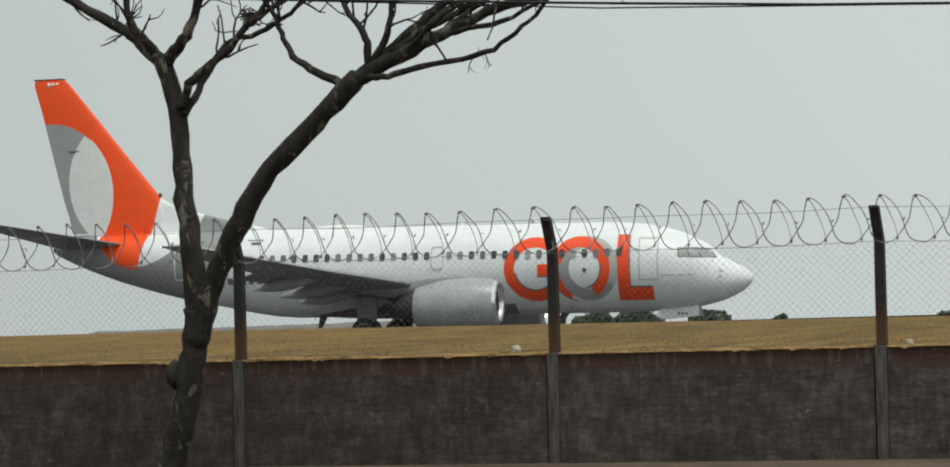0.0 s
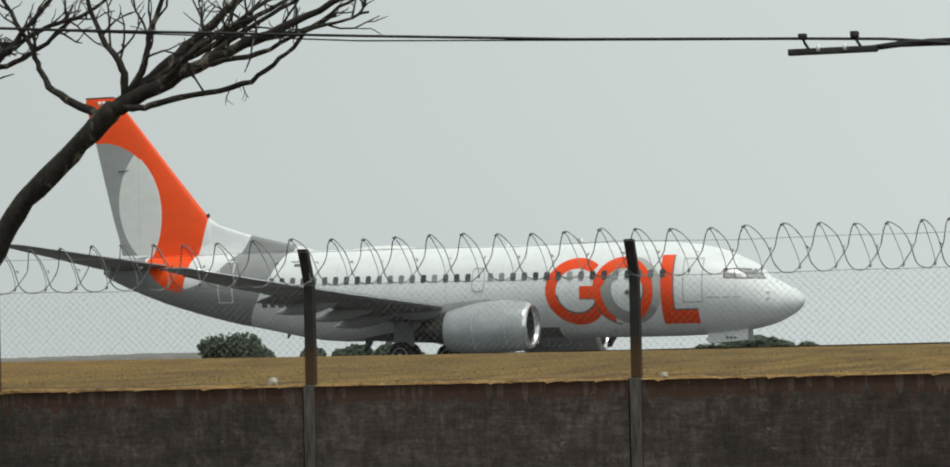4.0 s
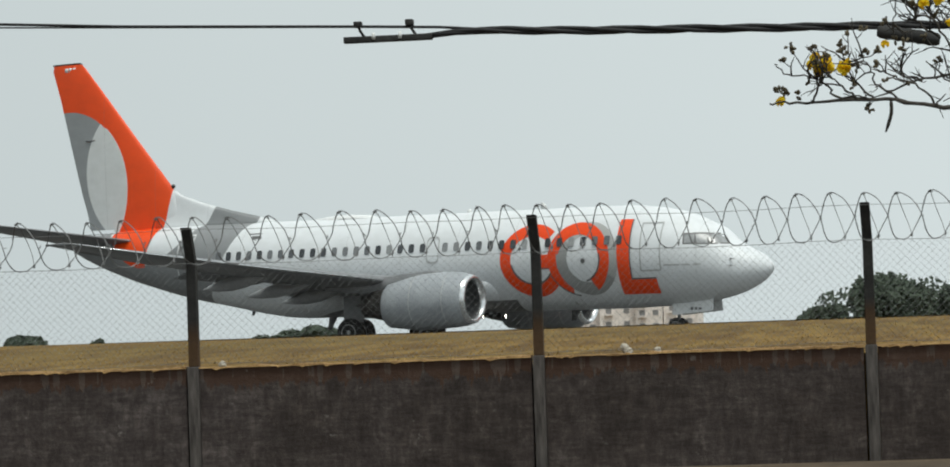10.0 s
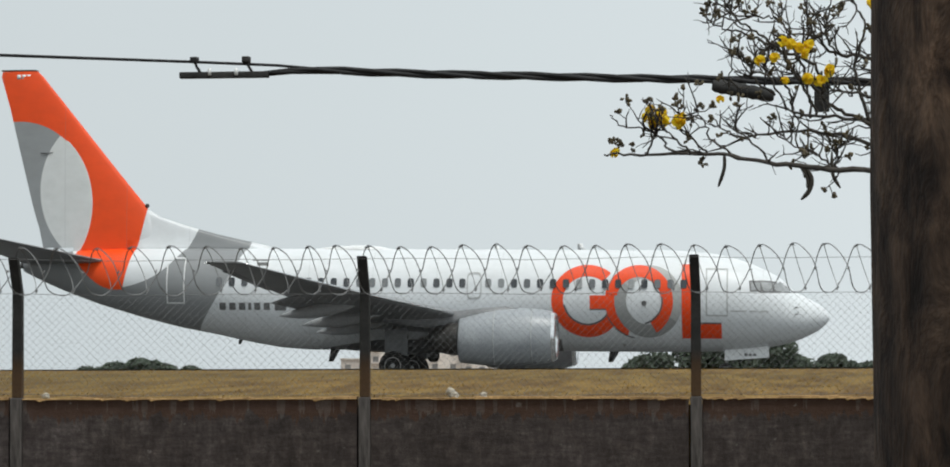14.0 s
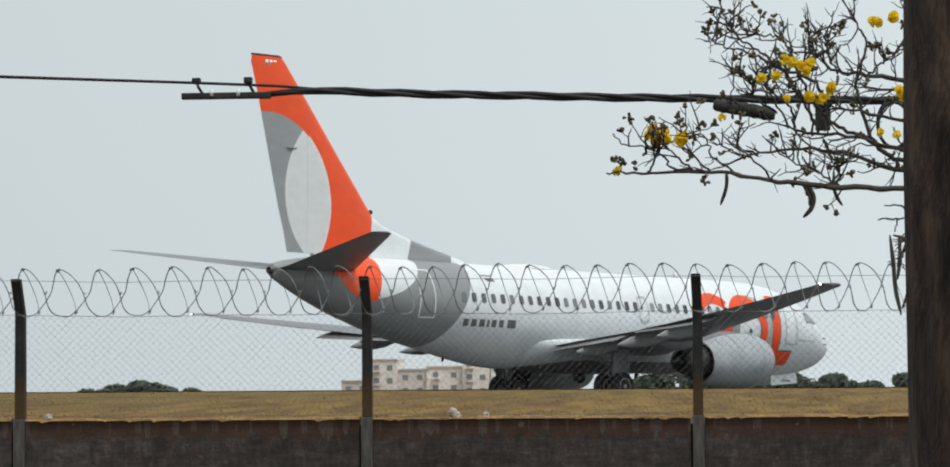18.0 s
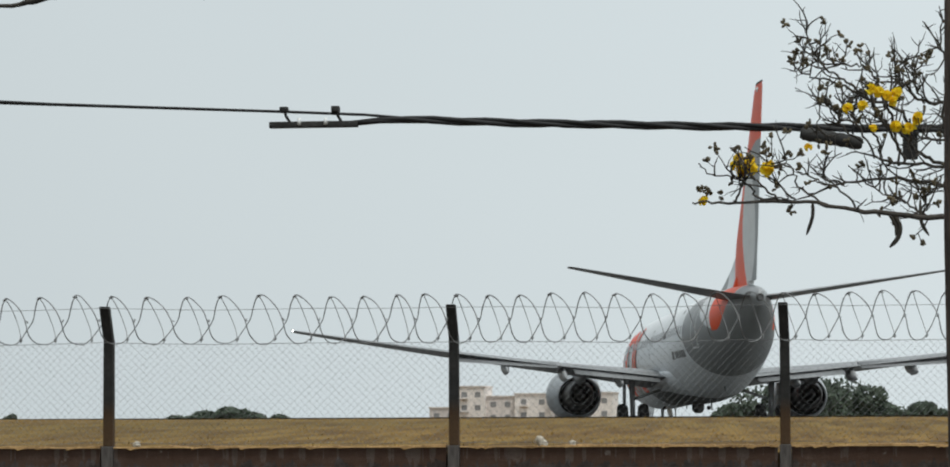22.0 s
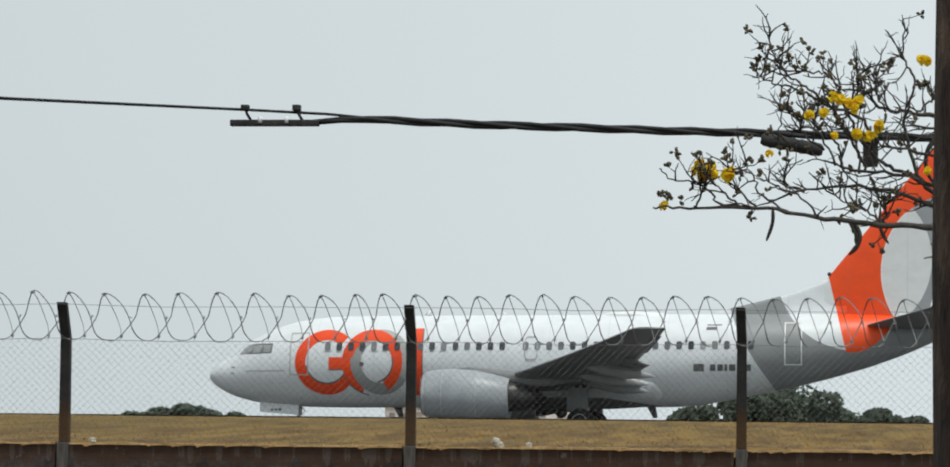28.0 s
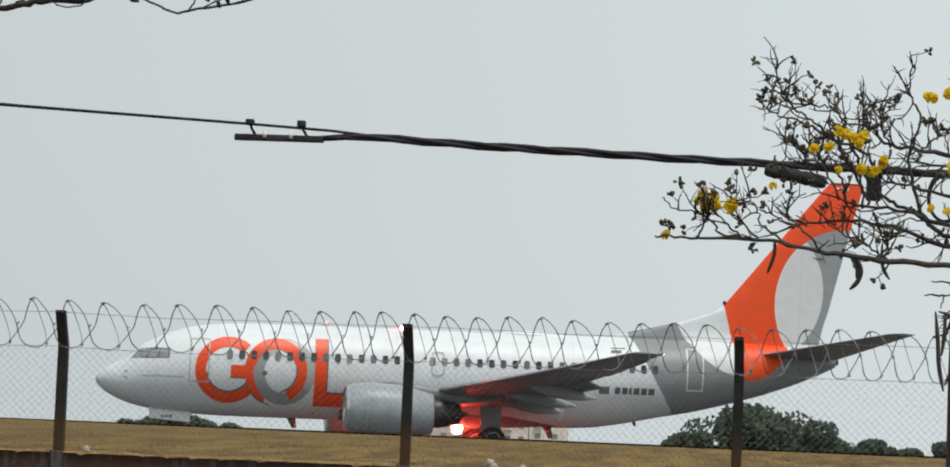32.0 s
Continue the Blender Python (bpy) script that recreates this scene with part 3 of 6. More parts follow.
def build_fence():
    rng = random.Random(3)
    turn = Matrix.Rotation(FENCE_ANGLE, 4, "Z")
    wall = thing("wall_boundary", "low dark stained concrete wall in bays", "wall", kind="structure", m=Matrix.Translation(FENCE_START) @ turn)
    fence = thing("fence", "chain-link fence on the wall with cranked concrete posts", "fence", m=Matrix.Translation(FENCE_START) @ turn)
    for left, right in zip(POSTS, POSTS[1:]):
        s0, s1 = left + 0.055, right - 0.066
        bm = bmesh.new()
        n = 24
        rings = []
        for j in range(n + 1):
            s = s0 + (s1 - s0) * j / n
            top = WALL_TOP - 0.006
            rings.append([(s, -0.07, WALL_BASE - 0.2), (s, 0.07, WALL_BASE - 0.2), (s, 0.07, top), (s, -0.065, top)])
        loft(bm, rings)
        part("wall_panel", bm, WALLMAT, wall, smooth=False)
        bm = bmesh.new()
        rings = []
        n = 150
        crumb, chip = 0.008, 0.0
        for j in range(n + 1):
            s = s0 + (s1 - s0) * j / n
            crumb = min(0.022, max(0.004, crumb + rng.gauss(0, 0.003)))
            chip = rng.uniform(0.006, 0.02) if rng.random() < 0.08 else chip * 0.6
            edge = -0.086 - rng.uniform(0, 0.008)
            rings.append([(s, edge, WALL_TOP - 0.004 - chip), (s, 0.08, WALL_TOP - 0.004), (s, 0.07, WALL_TOP + crumb), (s, edge + 0.008, WALL_TOP + crumb * 0.8)])
        loft(bm, rings)
        part("coping", bm, COPING, wall, "rust-brown crumbled mortar along the top", smooth=False)
    post_me = pil_me = None
    for x in POSTS:
        if pil_me is None:
            bm = bmesh.new()
            box(bm, -0.05, -0.1, WALL_BASE - 0.2, 0.05, 0.075, WALL_TOP + 0.012, 0.008)
            pil = part("pilaster", bm, PILASTER, wall, "weathered grey concrete pilaster between wall panels")
            pil_me = pil.data
            pil.location.x = x
            bm = bmesh.new()
            h = POST_TOP - WALL_TOP
            zs = [(0, 0, 0), (0, 0, 0.4), (0, 0, h - 0.3), (-0.004, -0.025, h - 0.24), (-0.016, -0.13, h)]
            rings = [[(cx + a * (0.044 if z < 0.5 else 0.042), cy + b * 0.05, z) for a, b in ((-1, -1), (1, -1), (1, 1), (-1, 1))] for cx, cy, z in zs]
            loft(bm, rings)
            bmesh.ops.bevel(bm, geom=list(bm.edges), offset=0.006, segments=1, affect="EDGES")
            post = part("post", bm, POSTMAT, fence, "dark weathered concrete post with a cranked top", smooth=False)
            post_me = post.data
            post.location = (x, 0, WALL_TOP + 0.012)
        else:
            shared("pilaster", pil_me, wall, Matrix.Translation((x, 0, 0)))
            shared("post", post_me, fence, Matrix.Translation((x, 0, WALL_TOP + 0.012)))
    # woven wire, one panel to a bay
    z0, z1 = WALL_TOP + 0.03, POST_TOP - 0.31
    pitch = 0.066
    verts, faces = [], []

    def bar(p, q, r):
        d = (q - p).normalized()
        a = d.cross(Vector((0, 1, 0))).normalized() * r
        c = Vector((0, r, 0))
        n = len(verts)
        for o in (p, q):
            verts.extend([tuple(o + a), tuple(o - a * 0.5 + c * 0.87), tuple(o - a * 0.5 - c * 0.87)])
        for j in range(3):
            faces.append((n + j, n + (j + 1) % 3, n + 3 + (j + 1) % 3, n + 3 + j))

    h = z1 - z0
    s = 0.0
    while s < BAY + h:
        for sign in (1, -1):
            a0, a1 = (s - h, s) if sign > 0 else (s, s - h)
            p, q = Vector((a0, 0.012 * sign, z0)), Vector((a1, 0.012 * sign, z1))
            d = q - p
            t0, t1 = 0.0, 1.0
            for lim, side in ((0.0, 1), (BAY, -1)):
                da, db = (p.x - lim) * side, (q.x - lim) * side
                if da < 0 and db < 0:
                    t1 = -1
                elif da < 0:
                    t0 = max(t0, da / (da - db))
                elif db < 0:
                    t1 = min(t1, da / (da - db))
            if t1 > t0:
                bar(p + d * t0, p + d * t1, 0.0011)
        s += pitch
    me = bpy.data.meshes.new("wire_mesh")
    me.from_pydata(verts, [], faces)
    me.materials.append(MESHWIRE)
    for left, right in zip(POSTS, POSTS[1:]):
        shared("wire_mesh", me, fence, Matrix.Translation((left, 0.062, 0)) @ Matrix.Diagonal(((right - left) / BAY, 1, 1, 1)))
    for z in (z0 + 0.01, z1, z1 + 0.3):
        bm = bmesh.new()
        pts = []
        for k in range(-24, 49):
            pts.append((k * 0.5, 0.05 if z < z1 else -0.2, z + 0.006 * math.sin(k * 1.7) - 0.012 * math.sin((k % 6) / 6 * math.pi)))
        tube(bm, pts, 0.0022, 4)
        part("strand", bm, WIRE, fence, "taut galvanised strand")
    # concertina of razor wire
    coil = thing("razor_wire", "looping galvanised razor wire coil along the fence top", "razor wire", m=Matrix.Translation(FENCE_START) @ turn)
    top, foot = POST_TOP + 0.094, POST_TOP - 0.3
    # the coil was pulled out unevenly: gaps between its turns in centimetres, from the first turn past the post at 0
    gaps = [30] * 4 + [29, 31, 28, 32, 34, 36, 38, 30, 29, 32, 30, 32, 31, 30, 32, 32, 31, 35, 30, 34, 32, 31, 28, 30, 23, 29, 27, 27, 27, 29, 27, 31, 28, 27, 29, 29, 28, 29, 28, 27, 28]
    turns = [-0.15]
    for g in gaps:
        turns.append(turns[-1] + g / 100)
    turns = [turns[0] - 0.3 * j for j in range(40, 0, -1)] + turns
    while turns[-1] < 24:
        turns.append(turns[-1] + 0.281)
    verts, faces, bv, bf = [], [], [], []
    # a double helix pinched by clips: front arc, short leg and thin back leg, in pitches, height share and depth
    FRONT = [(-0.06, 0.965, -0.19), (0.06, 1.0, -0.24), (0.22, 0.96, -0.29), (0.42, 0.84, -0.34), (0.6, 0.66, -0.36), (0.73, 0.43, -0.37), (0.8, 0.2, -0.35), (0.88, 0.05, -0.3), (1.02, -0.04, -0.24), (1.25, -0.04, -0.18), (1.42, 0.06, -0.14)]
    LEG = [(0.06, 0.98, -0.2), (0.0, 0.985, -0.18), (-0.1, 0.9, -0.14), (-0.2, 0.7, -0.08), (-0.27, 0.5, -0.06), (-0.42, 0.28, -0.08), (-0.56, 0.1, -0.12), (-0.58, 0.0, -0.14)]
    BACK = [(0.02, 0.97, -0.2), (0.08, 0.85, -0.12), (0.22, 0.55, -0.06), (0.36, 0.26, -0.08), (0.42, 0.08, -0.13)]

    def strand(pts, r, barbed):
        fine = []
        for k in range(len(pts) - 1):
            a, b, c, d = pts[max(k - 1, 0)], pts[k], pts[k + 1], pts[min(k + 2, len(pts) - 1)]
            for q in range(3):
                t = q / 3
                fine.append(0.5 * ((2 * b) + (c - a) * t + (2 * a - 5 * b + 4 * c - d) * t * t + (3 * b - a - 3 * c + d) * t**3))
        fine.append(pts[-1])
        for k, p in enumerate(fine):
            d = (fine[min(k + 1, len(fine) - 1)] - fine[max(k - 1, 0)]).normalized()
            a = d.cross(Vector((0.2, 1, 0.1))).normalized()
            c = d.cross(a).normalized()
            n = len(verts)
            verts.extend([tuple(p + a * r), tuple(p - a * r * 0.5 + c * r * 0.87), tuple(p - a * r * 0.5 - c * r * 0.87)])
            if k:
                for q in range(3):
                    faces.append((n - 3 + q, n - 3 + (q + 1) % 3, n + (q + 1) % 3, n + q))
            if barbed and rng.random() < 0.5:
                m, u = len(bv), a * rng.uniform(0.007, 0.012)
                bv.extend([tuple(p + d * 0.016 + u), tuple(p + d * 0.004), tuple(p - d * 0.016 + u), tuple(p - d * 0.016 - u), tuple(p - d * 0.004), tuple(p + d * 0.016 - u)])
                bf.extend([(m, m + 1, m + 4), (m + 2, m + 4, m + 1), (m + 3, m + 4, m + 1), (m + 5, m + 1, m + 4)])

    for k in range(1, len(turns) - 2):
        # u counts turns from this one
        at = lambda u: float(np.interp(k + u, range(len(turns)), turns)) - 0.01
        lift = 0.01 * math.sin(k * 1.3)
        row = lambda pts, w: [Vector((at(u), y + rng.gauss(0, 0.006), foot + (top + lift - foot) * h + rng.gauss(0, w))) for u, h, y in pts]
        strand(row(FRONT, 0.003), 0.0051, True)
        strand(row(LEG, 0.003), 0.0051, True)
        strand(row(BACK, 0.002), 0.0038, False)
        # clips where the turns are pinched together, and the barbed clusters low down
        for u, h, y in ((0.01, 0.98, -0.2), (0.425, 0.05, -0.135), (0.73, 0.46, -0.3)):
            p = Vector((at(u), y, foot + (top + lift - foot) * h))
            for _ in range(2 if h > 0.4 else 5):
                d = Vector((rng.gauss(0, 1), rng.gauss(0, 0.6), rng.gauss(0, 1))).normalized()
                a = d.orthogonal().normalized()
                m = len(bv)
                bv.extend([tuple(p - d * 0.016 + a * 0.005), tuple(p + d * 0.016 + a * 0.005), tuple(p + d * 0.016 - a * 0.005), tuple(p - d * 0.016 - a * 0.005)])
                bf.append((m, m + 1, m + 2, m + 3))
    for nm, vv, ff in (("coil", verts, faces), ("barb", bv, bf)):
        me = bpy.data.meshes.new(nm)
        me.from_pydata(vv, [], ff)
        me.materials.append(WIRE)
        tagged(shared(nm, me, coil), kind="stuff" if nm == "barb" else "")


build_fence()

# ---- the jet; x runs aft from the nose in the tables, forward in the object ----
HULL_ROWS = [  # x, keel z, crown z, half width
    (0.0, 2.72, 2.80, 0.03), (0.12, 2.5, 3.02, 0.27), (0.4, 2.25, 3.27, 0.56), (0.9, 1.98, 3.53, 0.9), (1.3, 1.82, 3.74, 1.1), (1.55, 1.75, 3.93, 1.21), (1.75, 1.7, 4.15, 1.3),
    (2.0, 1.64, 4.36, 1.38), (2.5, 1.55, 4.6, 1.52), (3.0, 1.49, 4.84, 1.63), (3.6, 1.44, 5.04, 1.73), (4.4, 1.4, 5.22, 1.81),
    (5.4, 1.37, 5.33, 1.86), (6.6, 1.36, 5.37, 1.88), (20.6, 1.36, 5.37, 1.88), (21.6, 1.43, 5.37, 1.87), (22.8, 1.62, 5.37, 1.83),
    (24.2, 1.92, 5.37, 1.74), (25.8, 2.22, 5.37, 1.57), (27.4, 2.62, 5.36, 1.33), (29.0, 3.1, 5.32, 1.03), (30.4, 3.62, 5.25, 0.72),
    (31.4, 4.06, 5.13, 0.46), (32.0, 4.36, 5.02, 0.26), (32.18, 4.46, 4.94, 0.16)]
HX, HB, HT, HW = (np.array(c) for c in zip(*HULL_ROWS))


def droop(x):
    """The jet sits a little nose low."""
    return 0.3 * max(0.0, 1 - x / 28)


def hull_at(x):
    d = droop(x)
    return float(np.interp(x, HX, HB)) - d, float(np.interp(x, HX, HT)) - d, float(np.interp(x, HX, HW))


def skin(x, z, side, lift=0.0):
    """The airframe's skin at x aft and height z, on the starboard (side -1) or port (side 1)."""
    zb, zt, w = hull_at(x)
    z = z - droop(x)
    c, h = (zb + zt) / 2, (zt - zb) / 2
    q = max(-0.999, min(0.999, (z - c) / h))
    return Vector((-x, side * (w * math.sqrt(1 - q * q) + lift), z))


def patch(bm, fn, nu, nv):
    """A sheet of nu by nv cells over fn(u, v), u and v from 0 to 1."""
    g = [[bm.verts.new(fn(i / nu, j / nv)) for j in range(nv + 1)] for i in range(nu + 1)]
    for i in range(nu):
        for j in range(nv):
            bm.faces.new((g[i][j], g[i + 1][j], g[i + 1][j + 1], g[i][j + 1]))
    return bm


def skin_ring(side, cx, cz, r0, r1, a0, a1, lift, grow=1.0):
    """A painted arc on the skin. Angles in degrees as one reads them from that side."""
    def fn(u, v):
        a = radians(a0 + (a1 - a0) * u)
        r = r0 + (r1 - r0) * v
        return skin(cx + side * r * math.cos(a) * grow, cz + r * math.sin(a), side, lift)
    return patch(bmesh.new(), fn, max(8, int(abs(a1 - a0) / 4)), 8)


def skin_quad(side, x0, x1, z0, z1, lift, nu=6, nv=20, lean=0.0):
    def fn(u, v):
        z = z0 + (z1 - z0) * v
        return skin(x0 + (x1 - x0) * u + lean * (z - z0), z, side, lift)
    return patch(bmesh.new(), fn, nu, nv)


def skin_frame(side, x0, x1, z0, z1, t, lift):
    """A thin outline on the skin, as of a door."""
    bm = bmesh.new()
    for a, b, c, d in ((x0, x1, z0, z0 + t), (x0, x1, z1 - t, z1), (x0, x0 + t, z0 + t, z1 - t), (x1 - t, x1, z0 + t, z1 - t)):
        patch(bm, lambda u, v: skin(a + (b - a) * u, c + (d - c) * v, side, lift), 2, 6)
    return bm


def foil(n=14):
    """A closed wing section: (chord fraction, half thickness fraction signed)."""
    xs = [0.5 - 0.5 * math.cos(math.pi * k / n) for k in range(n + 1)]
    t = [5 * (0.2969 * math.sqrt(x) - 0.126 * x - 0.3516 * x * x + 0.2843 * x**3 - 0.1015 * x**4) for x in xs]
    return [(x, h) for x, h in zip(xs, t)] + [(x, -h * 0.7) for x, h in list(zip(xs, t))[-2:0:-1]]


SECTION = foil()


def creased(bm):
    """Parts the mesh along its hard edges, so that smooth shading stops there."""
    bm.normal_update()
    bmesh.ops.split_edges(bm, edges=[e for e in bm.edges if len(e.link_faces) == 2 and e.calc_face_angle(0) > 0.7])
    return bm


def cut_foil(a, b, n=10):
    """The part of a symmetric section from chord fraction a to b, closed."""
    top = []
    for k in range(n + 1):
        x = a + (b - a) * (k / n if a > 0 else (k / n) ** 1.6)
        top.append((x, max(0.004, 5 * (0.2969 * math.sqrt(x) - 0.126 * x - 0.3516 * x * x + 0.2843 * x**3 - 0.1015 * x**4))))
    return top + [(x, -h) for x, h in top[::-1]]


def wing_mesh(rows, upright=False, section=None):
    """rows: (span, leading x, chord, height, thickness)."""
    rings = []
    section = section or SECTION
    for s, lx, ch, z, th in rows:
        if upright:
            rings.append([(-(lx + f * ch), h * ch * th, s) for f, h in section])
        else:
            rings.append([(-(lx + f * ch), s, z + h * ch * th) for f, h in section])
    return loft(bmesh.new(), rings)


def wing_line(y):
    """Leading edge, trailing edge and height of the wing at a span."""
    le = np.interp(y, [0, 1.9, 4.2, 16.95], [10.9, 11.9, 13.75, 20.25])
    te = np.interp(y, [0, 1.9, 5.9, 16.95], [18.9, 18.9, 19.0, 21.5])
    z = 1.98 + 0.103 * y + 0.0016 * max(0.0, y - 6) ** 2
    return float(le), float(te), float(z)


def wheel(parent, x, y, z, r, w):
    wh = new("wheel")
    wh.parent = parent
    wh.location = (-x, y, z)
    bm = bmesh.new()
    prof = [(-w / 2, r * 0.58), (-w / 2, r * 0.86), (-w * 0.36, r * 0.97), (0, r), (w * 0.36, r * 0.97), (w / 2, r * 0.86), (w / 2, r * 0.58)]
    rings = [[(rr * math.cos(a * math.tau / 24), yy, rr * math.sin(a * math.tau / 24)) for a in range(24)] for yy, rr in prof]
    loft(bm, rings)
    part("tyre", bm, RUBBER, wh)
    bm = bmesh.new()
    for s in (-1, 1):
        prof = [(s * (w / 2 - 0.012), r * 0.6), (s * (w / 2 + 0.006), r * 0.56), (s * (w / 2 - 0.04), r * 0.3), (s * (w / 2 + 0.01), r * 0.12)]
        loft(bm, [[(rr * math.cos(a * math.tau / 20), yy, rr * math.sin(a * math.tau / 20)) for a in range(20)] for yy, rr in prof])
    part("rim", bm, RIM, wh, "pale grey metal rim")
    return wh


def build_jet():
    jet = thing("jet_airliner", "white twin-engine jet airliner with an orange tail, taxiing on the airfield", "airplane")
    # hull
    xs = sorted(set([0, 0.03, 0.08, 0.15, 0.25, 0.4, 0.6, 0.8, 1.0, 1.25, 1.55, 1.65, 1.75, 1.87, 2.0, 2.25, 2.5, 2.75, 3.0, 3.3, 3.6, 4.0, 4.4, 4.9, 5.4, 6.0, 6.6] + [8 + k for k in range(13)] + [20.6 + 0.5 * k for k in range(24)] + [32.18]))
    rings = []
    for x in xs:
        zb, zt, w = hull_at(x)
        if x < 0.12:
            q = math.sqrt(max(x, 0.004) / 0.12)
            zb, zt, w = 2.46 - 0.26 * q, 2.46 + 0.26 * q, 0.27 * q
        c, h = (zb + zt) / 2, (zt - zb) / 2
        rings.append([(-x, w * math.sin(a * math.tau / 48), c + h * math.cos(a * math.tau / 48)) for a in range(48)])
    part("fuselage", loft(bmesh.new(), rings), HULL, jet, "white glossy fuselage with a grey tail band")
    # auxiliary exhaust in the tail cone
    bm = lathe(bmesh.new(), [(32.1, 0.15), (32.3, 0.13), (32.3, 0.1), (32.0, 0.09), (32.0, 0.001)], 0, 4.7, 16)
    part("tail_exhaust", bm, HOTMETAL, jet, "dark tail cone exhaust")
    # belly fairing
    rings = []
    for x, w, zb in ((10.9, 1.5, 1.37), (11.6, 1.8, 1.27), (12.6, 1.93, 1.17), (14.5, 1.98, 1.13), (16.6, 1.95, 1.13), (17.8, 1.88, 1.17), (18.8, 1.79, 1.235), (19.7, 1.64, 1.31), (20.5, 1.35, 1.42)):
        rings.append([(-x, w * math.sin(a), 2.3 + (2.3 - zb) * -math.cos(a) * (1 if math.cos(a) > 0 else 0.3)) for a in [k * math.tau / 36 for k in range(36)]])
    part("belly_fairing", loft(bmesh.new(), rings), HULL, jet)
    # fin with its long dorsal fillet
    fin_rows = [(4.6, 25.9, 5.9, 0, 0.05), (5.4, 26.3, 5.1, 0, 0.075), (6.2, 26.75, 4.82, 0, 0.085), (6.95, 27.12, 4.68, 0, 0.09),
                (9.0, 28.78, 3.52, 0, 0.09), (11.0, 30.38, 2.4, 0, 0.09), (12.3, 31.43, 1.72, 0, 0.09), (12.53, 31.66, 1.45, 0, 0.05)]
    part("fin", creased(wing_mesh(fin_rows, True, cut_foil(0.0, 0.7495))), FIN, jet, "orange fin with a pale lens on a grey disc")
    bm = wing_mesh(fin_rows[1:], True, cut_foil(0.75, 1.0))
    for v in bm.verts:
        hinge = np.interp(v.co.z, [r[0] for r in fin_rows], [r[1] + 0.752 * r[2] for r in fin_rows])
        v.co.y += 0.002 * (-v.co.x - hinge)
    part("rudder", creased(bm), FIN, jet, "orange and grey rudder")
    for sd in (1, -1):
        bm = bmesh.new()
        rings = [[(-xx, sd * (0.1 + q * w), zz + q * h) for q, h in ((0, -0.04), (1, -0.02), (1, 0.02), (0, 0.04))] for xx, zz, w in ((31.0, 9.24, 0.02), (31.2, 9.2, 0.045), (31.5, 9.22, 0.02))]
        part("rudder_hinge_fairing", loft(bm, rings), INKGREY, jet, "small dark hinge fairing")
    bm = bmesh.new()
    rings = []
    for z, x0, th in ((5.1, 21.5, 0.5), (5.42, 22.25, 0.34), (5.62, 23.1, 0.26), (5.9, 24.3, 0.2), (6.2, 25.4, 0.17), (6.6, 26.6, 0.15), (6.98, 27.2, 0.13)):
        n = 8
        ring = [(-(x0 + (27.9 - x0) * k / n), th * math.sqrt(k / n) * 0.8, z) for k in range(n + 1)]
        ring += [(-(x0 + (27.9 - x0) * k / n), -th * math.sqrt(k / n) * 0.8, z) for k in range(n, 0, -1)]
        rings.append(ring)
    part("dorsal_fillet", loft(bm, rings), HULL, jet)
    part("fin_cap", wing_mesh([(12.535, 31.6, 1.56, 0, 0.07), (12.6, 31.75, 1.4, 0, 0.05)], True), HOTMETAL, jet, "dark fin tip")
    for k in range(3):
        for sd in (1, -1):
            bm = bmesh.new()
            box(bm, -(31.95 + k * 0.2) - 0.15, sd * 0.062, 12.22, -(31.95 + k * 0.2), sd * 0.07, 12.4)
            part("fin_mark", bm, WHITE, jet, "small white tail mark")
    # tailplane
    for sd in (1, -1):
        rows = [(sd * y, lx, tx - lx, z, 0.075) for y, lx, tx, z in ((0.3, 28.4, 32.1, 4.76), (1.0, 28.85, 32.25, 4.84), (6.9, 32.75, 33.85, 5.66), (7.17, 33.1, 33.9, 5.69))]
        part("tailplane", wing_mesh(rows), WINGGREY, jet, "grey tailplane with a pale edge")
    # wings, flaps, fairings, engines, main gear
    for sd in (1, -1):
        rows = []
        for y in (0.6, 1.9, 3.0, 4.2, 5.9, 8, 10.5, 13, 15.5, 16.7, 16.95):
            le, te, z = wing_line(y)
            if y > 16.9:
                le, te = le + 0.1, te - 0.02
            rows.append((sd * y, le, te - le, z, float(np.interp(y, [0, 6, 17], [0.135, 0.12, 0.1]))))
        part("wing", wing_mesh(rows), WINGGREY, jet, "grey swept wing")
        for y0, y1, ch in ((2.0, 5.5, 1.6), (6.2, 10.4, 1.12)):
            rows = []
            for y in (y0, (y0 + y1) / 2, y1):
                le, te, z = wing_line(y)
                rows.append((sd * y, te - ch * 0.7, ch, z - 0.15, 0.12))
            bm = wing_mesh(rows)
            piv = wing_line((y0 + y1) / 2)
            bmesh.ops.rotate(bm, verts=bm.verts, cent=(-piv[1], 0, piv[2]), matrix=Matrix.Rotation(radians(-14), 3, "Y"))
            part("flap", bm, WINGGREY, jet, "partly lowered flap")
        rows = []
        for y in (11.4, 15.4):
            le, te, z = wing_line(y)
            rows.append((sd * y, te - 0.35, 0.42, z - 0.02, 0.1))
        part("aileron", wing_mesh(rows), WINGGREY, jet)
        # bright leading edge
        bm = bmesh.new()
        tube(bm, [(-wing_line(y)[0] + 0.015, sd * y, wing_line(y)[2]) for y in (2.2, 4.3)], 0.03, 8)
        tube(bm, [(-wing_line(y)[0] + 0.012, sd * y, wing_line(y)[2]) for y in (5.4, 10, 14, 16.75)], [0.03, 0.027, 0.022, 0.018], 8)
        part("slat_edge", bm, POLISHED, jet, "bright metal leading edge")
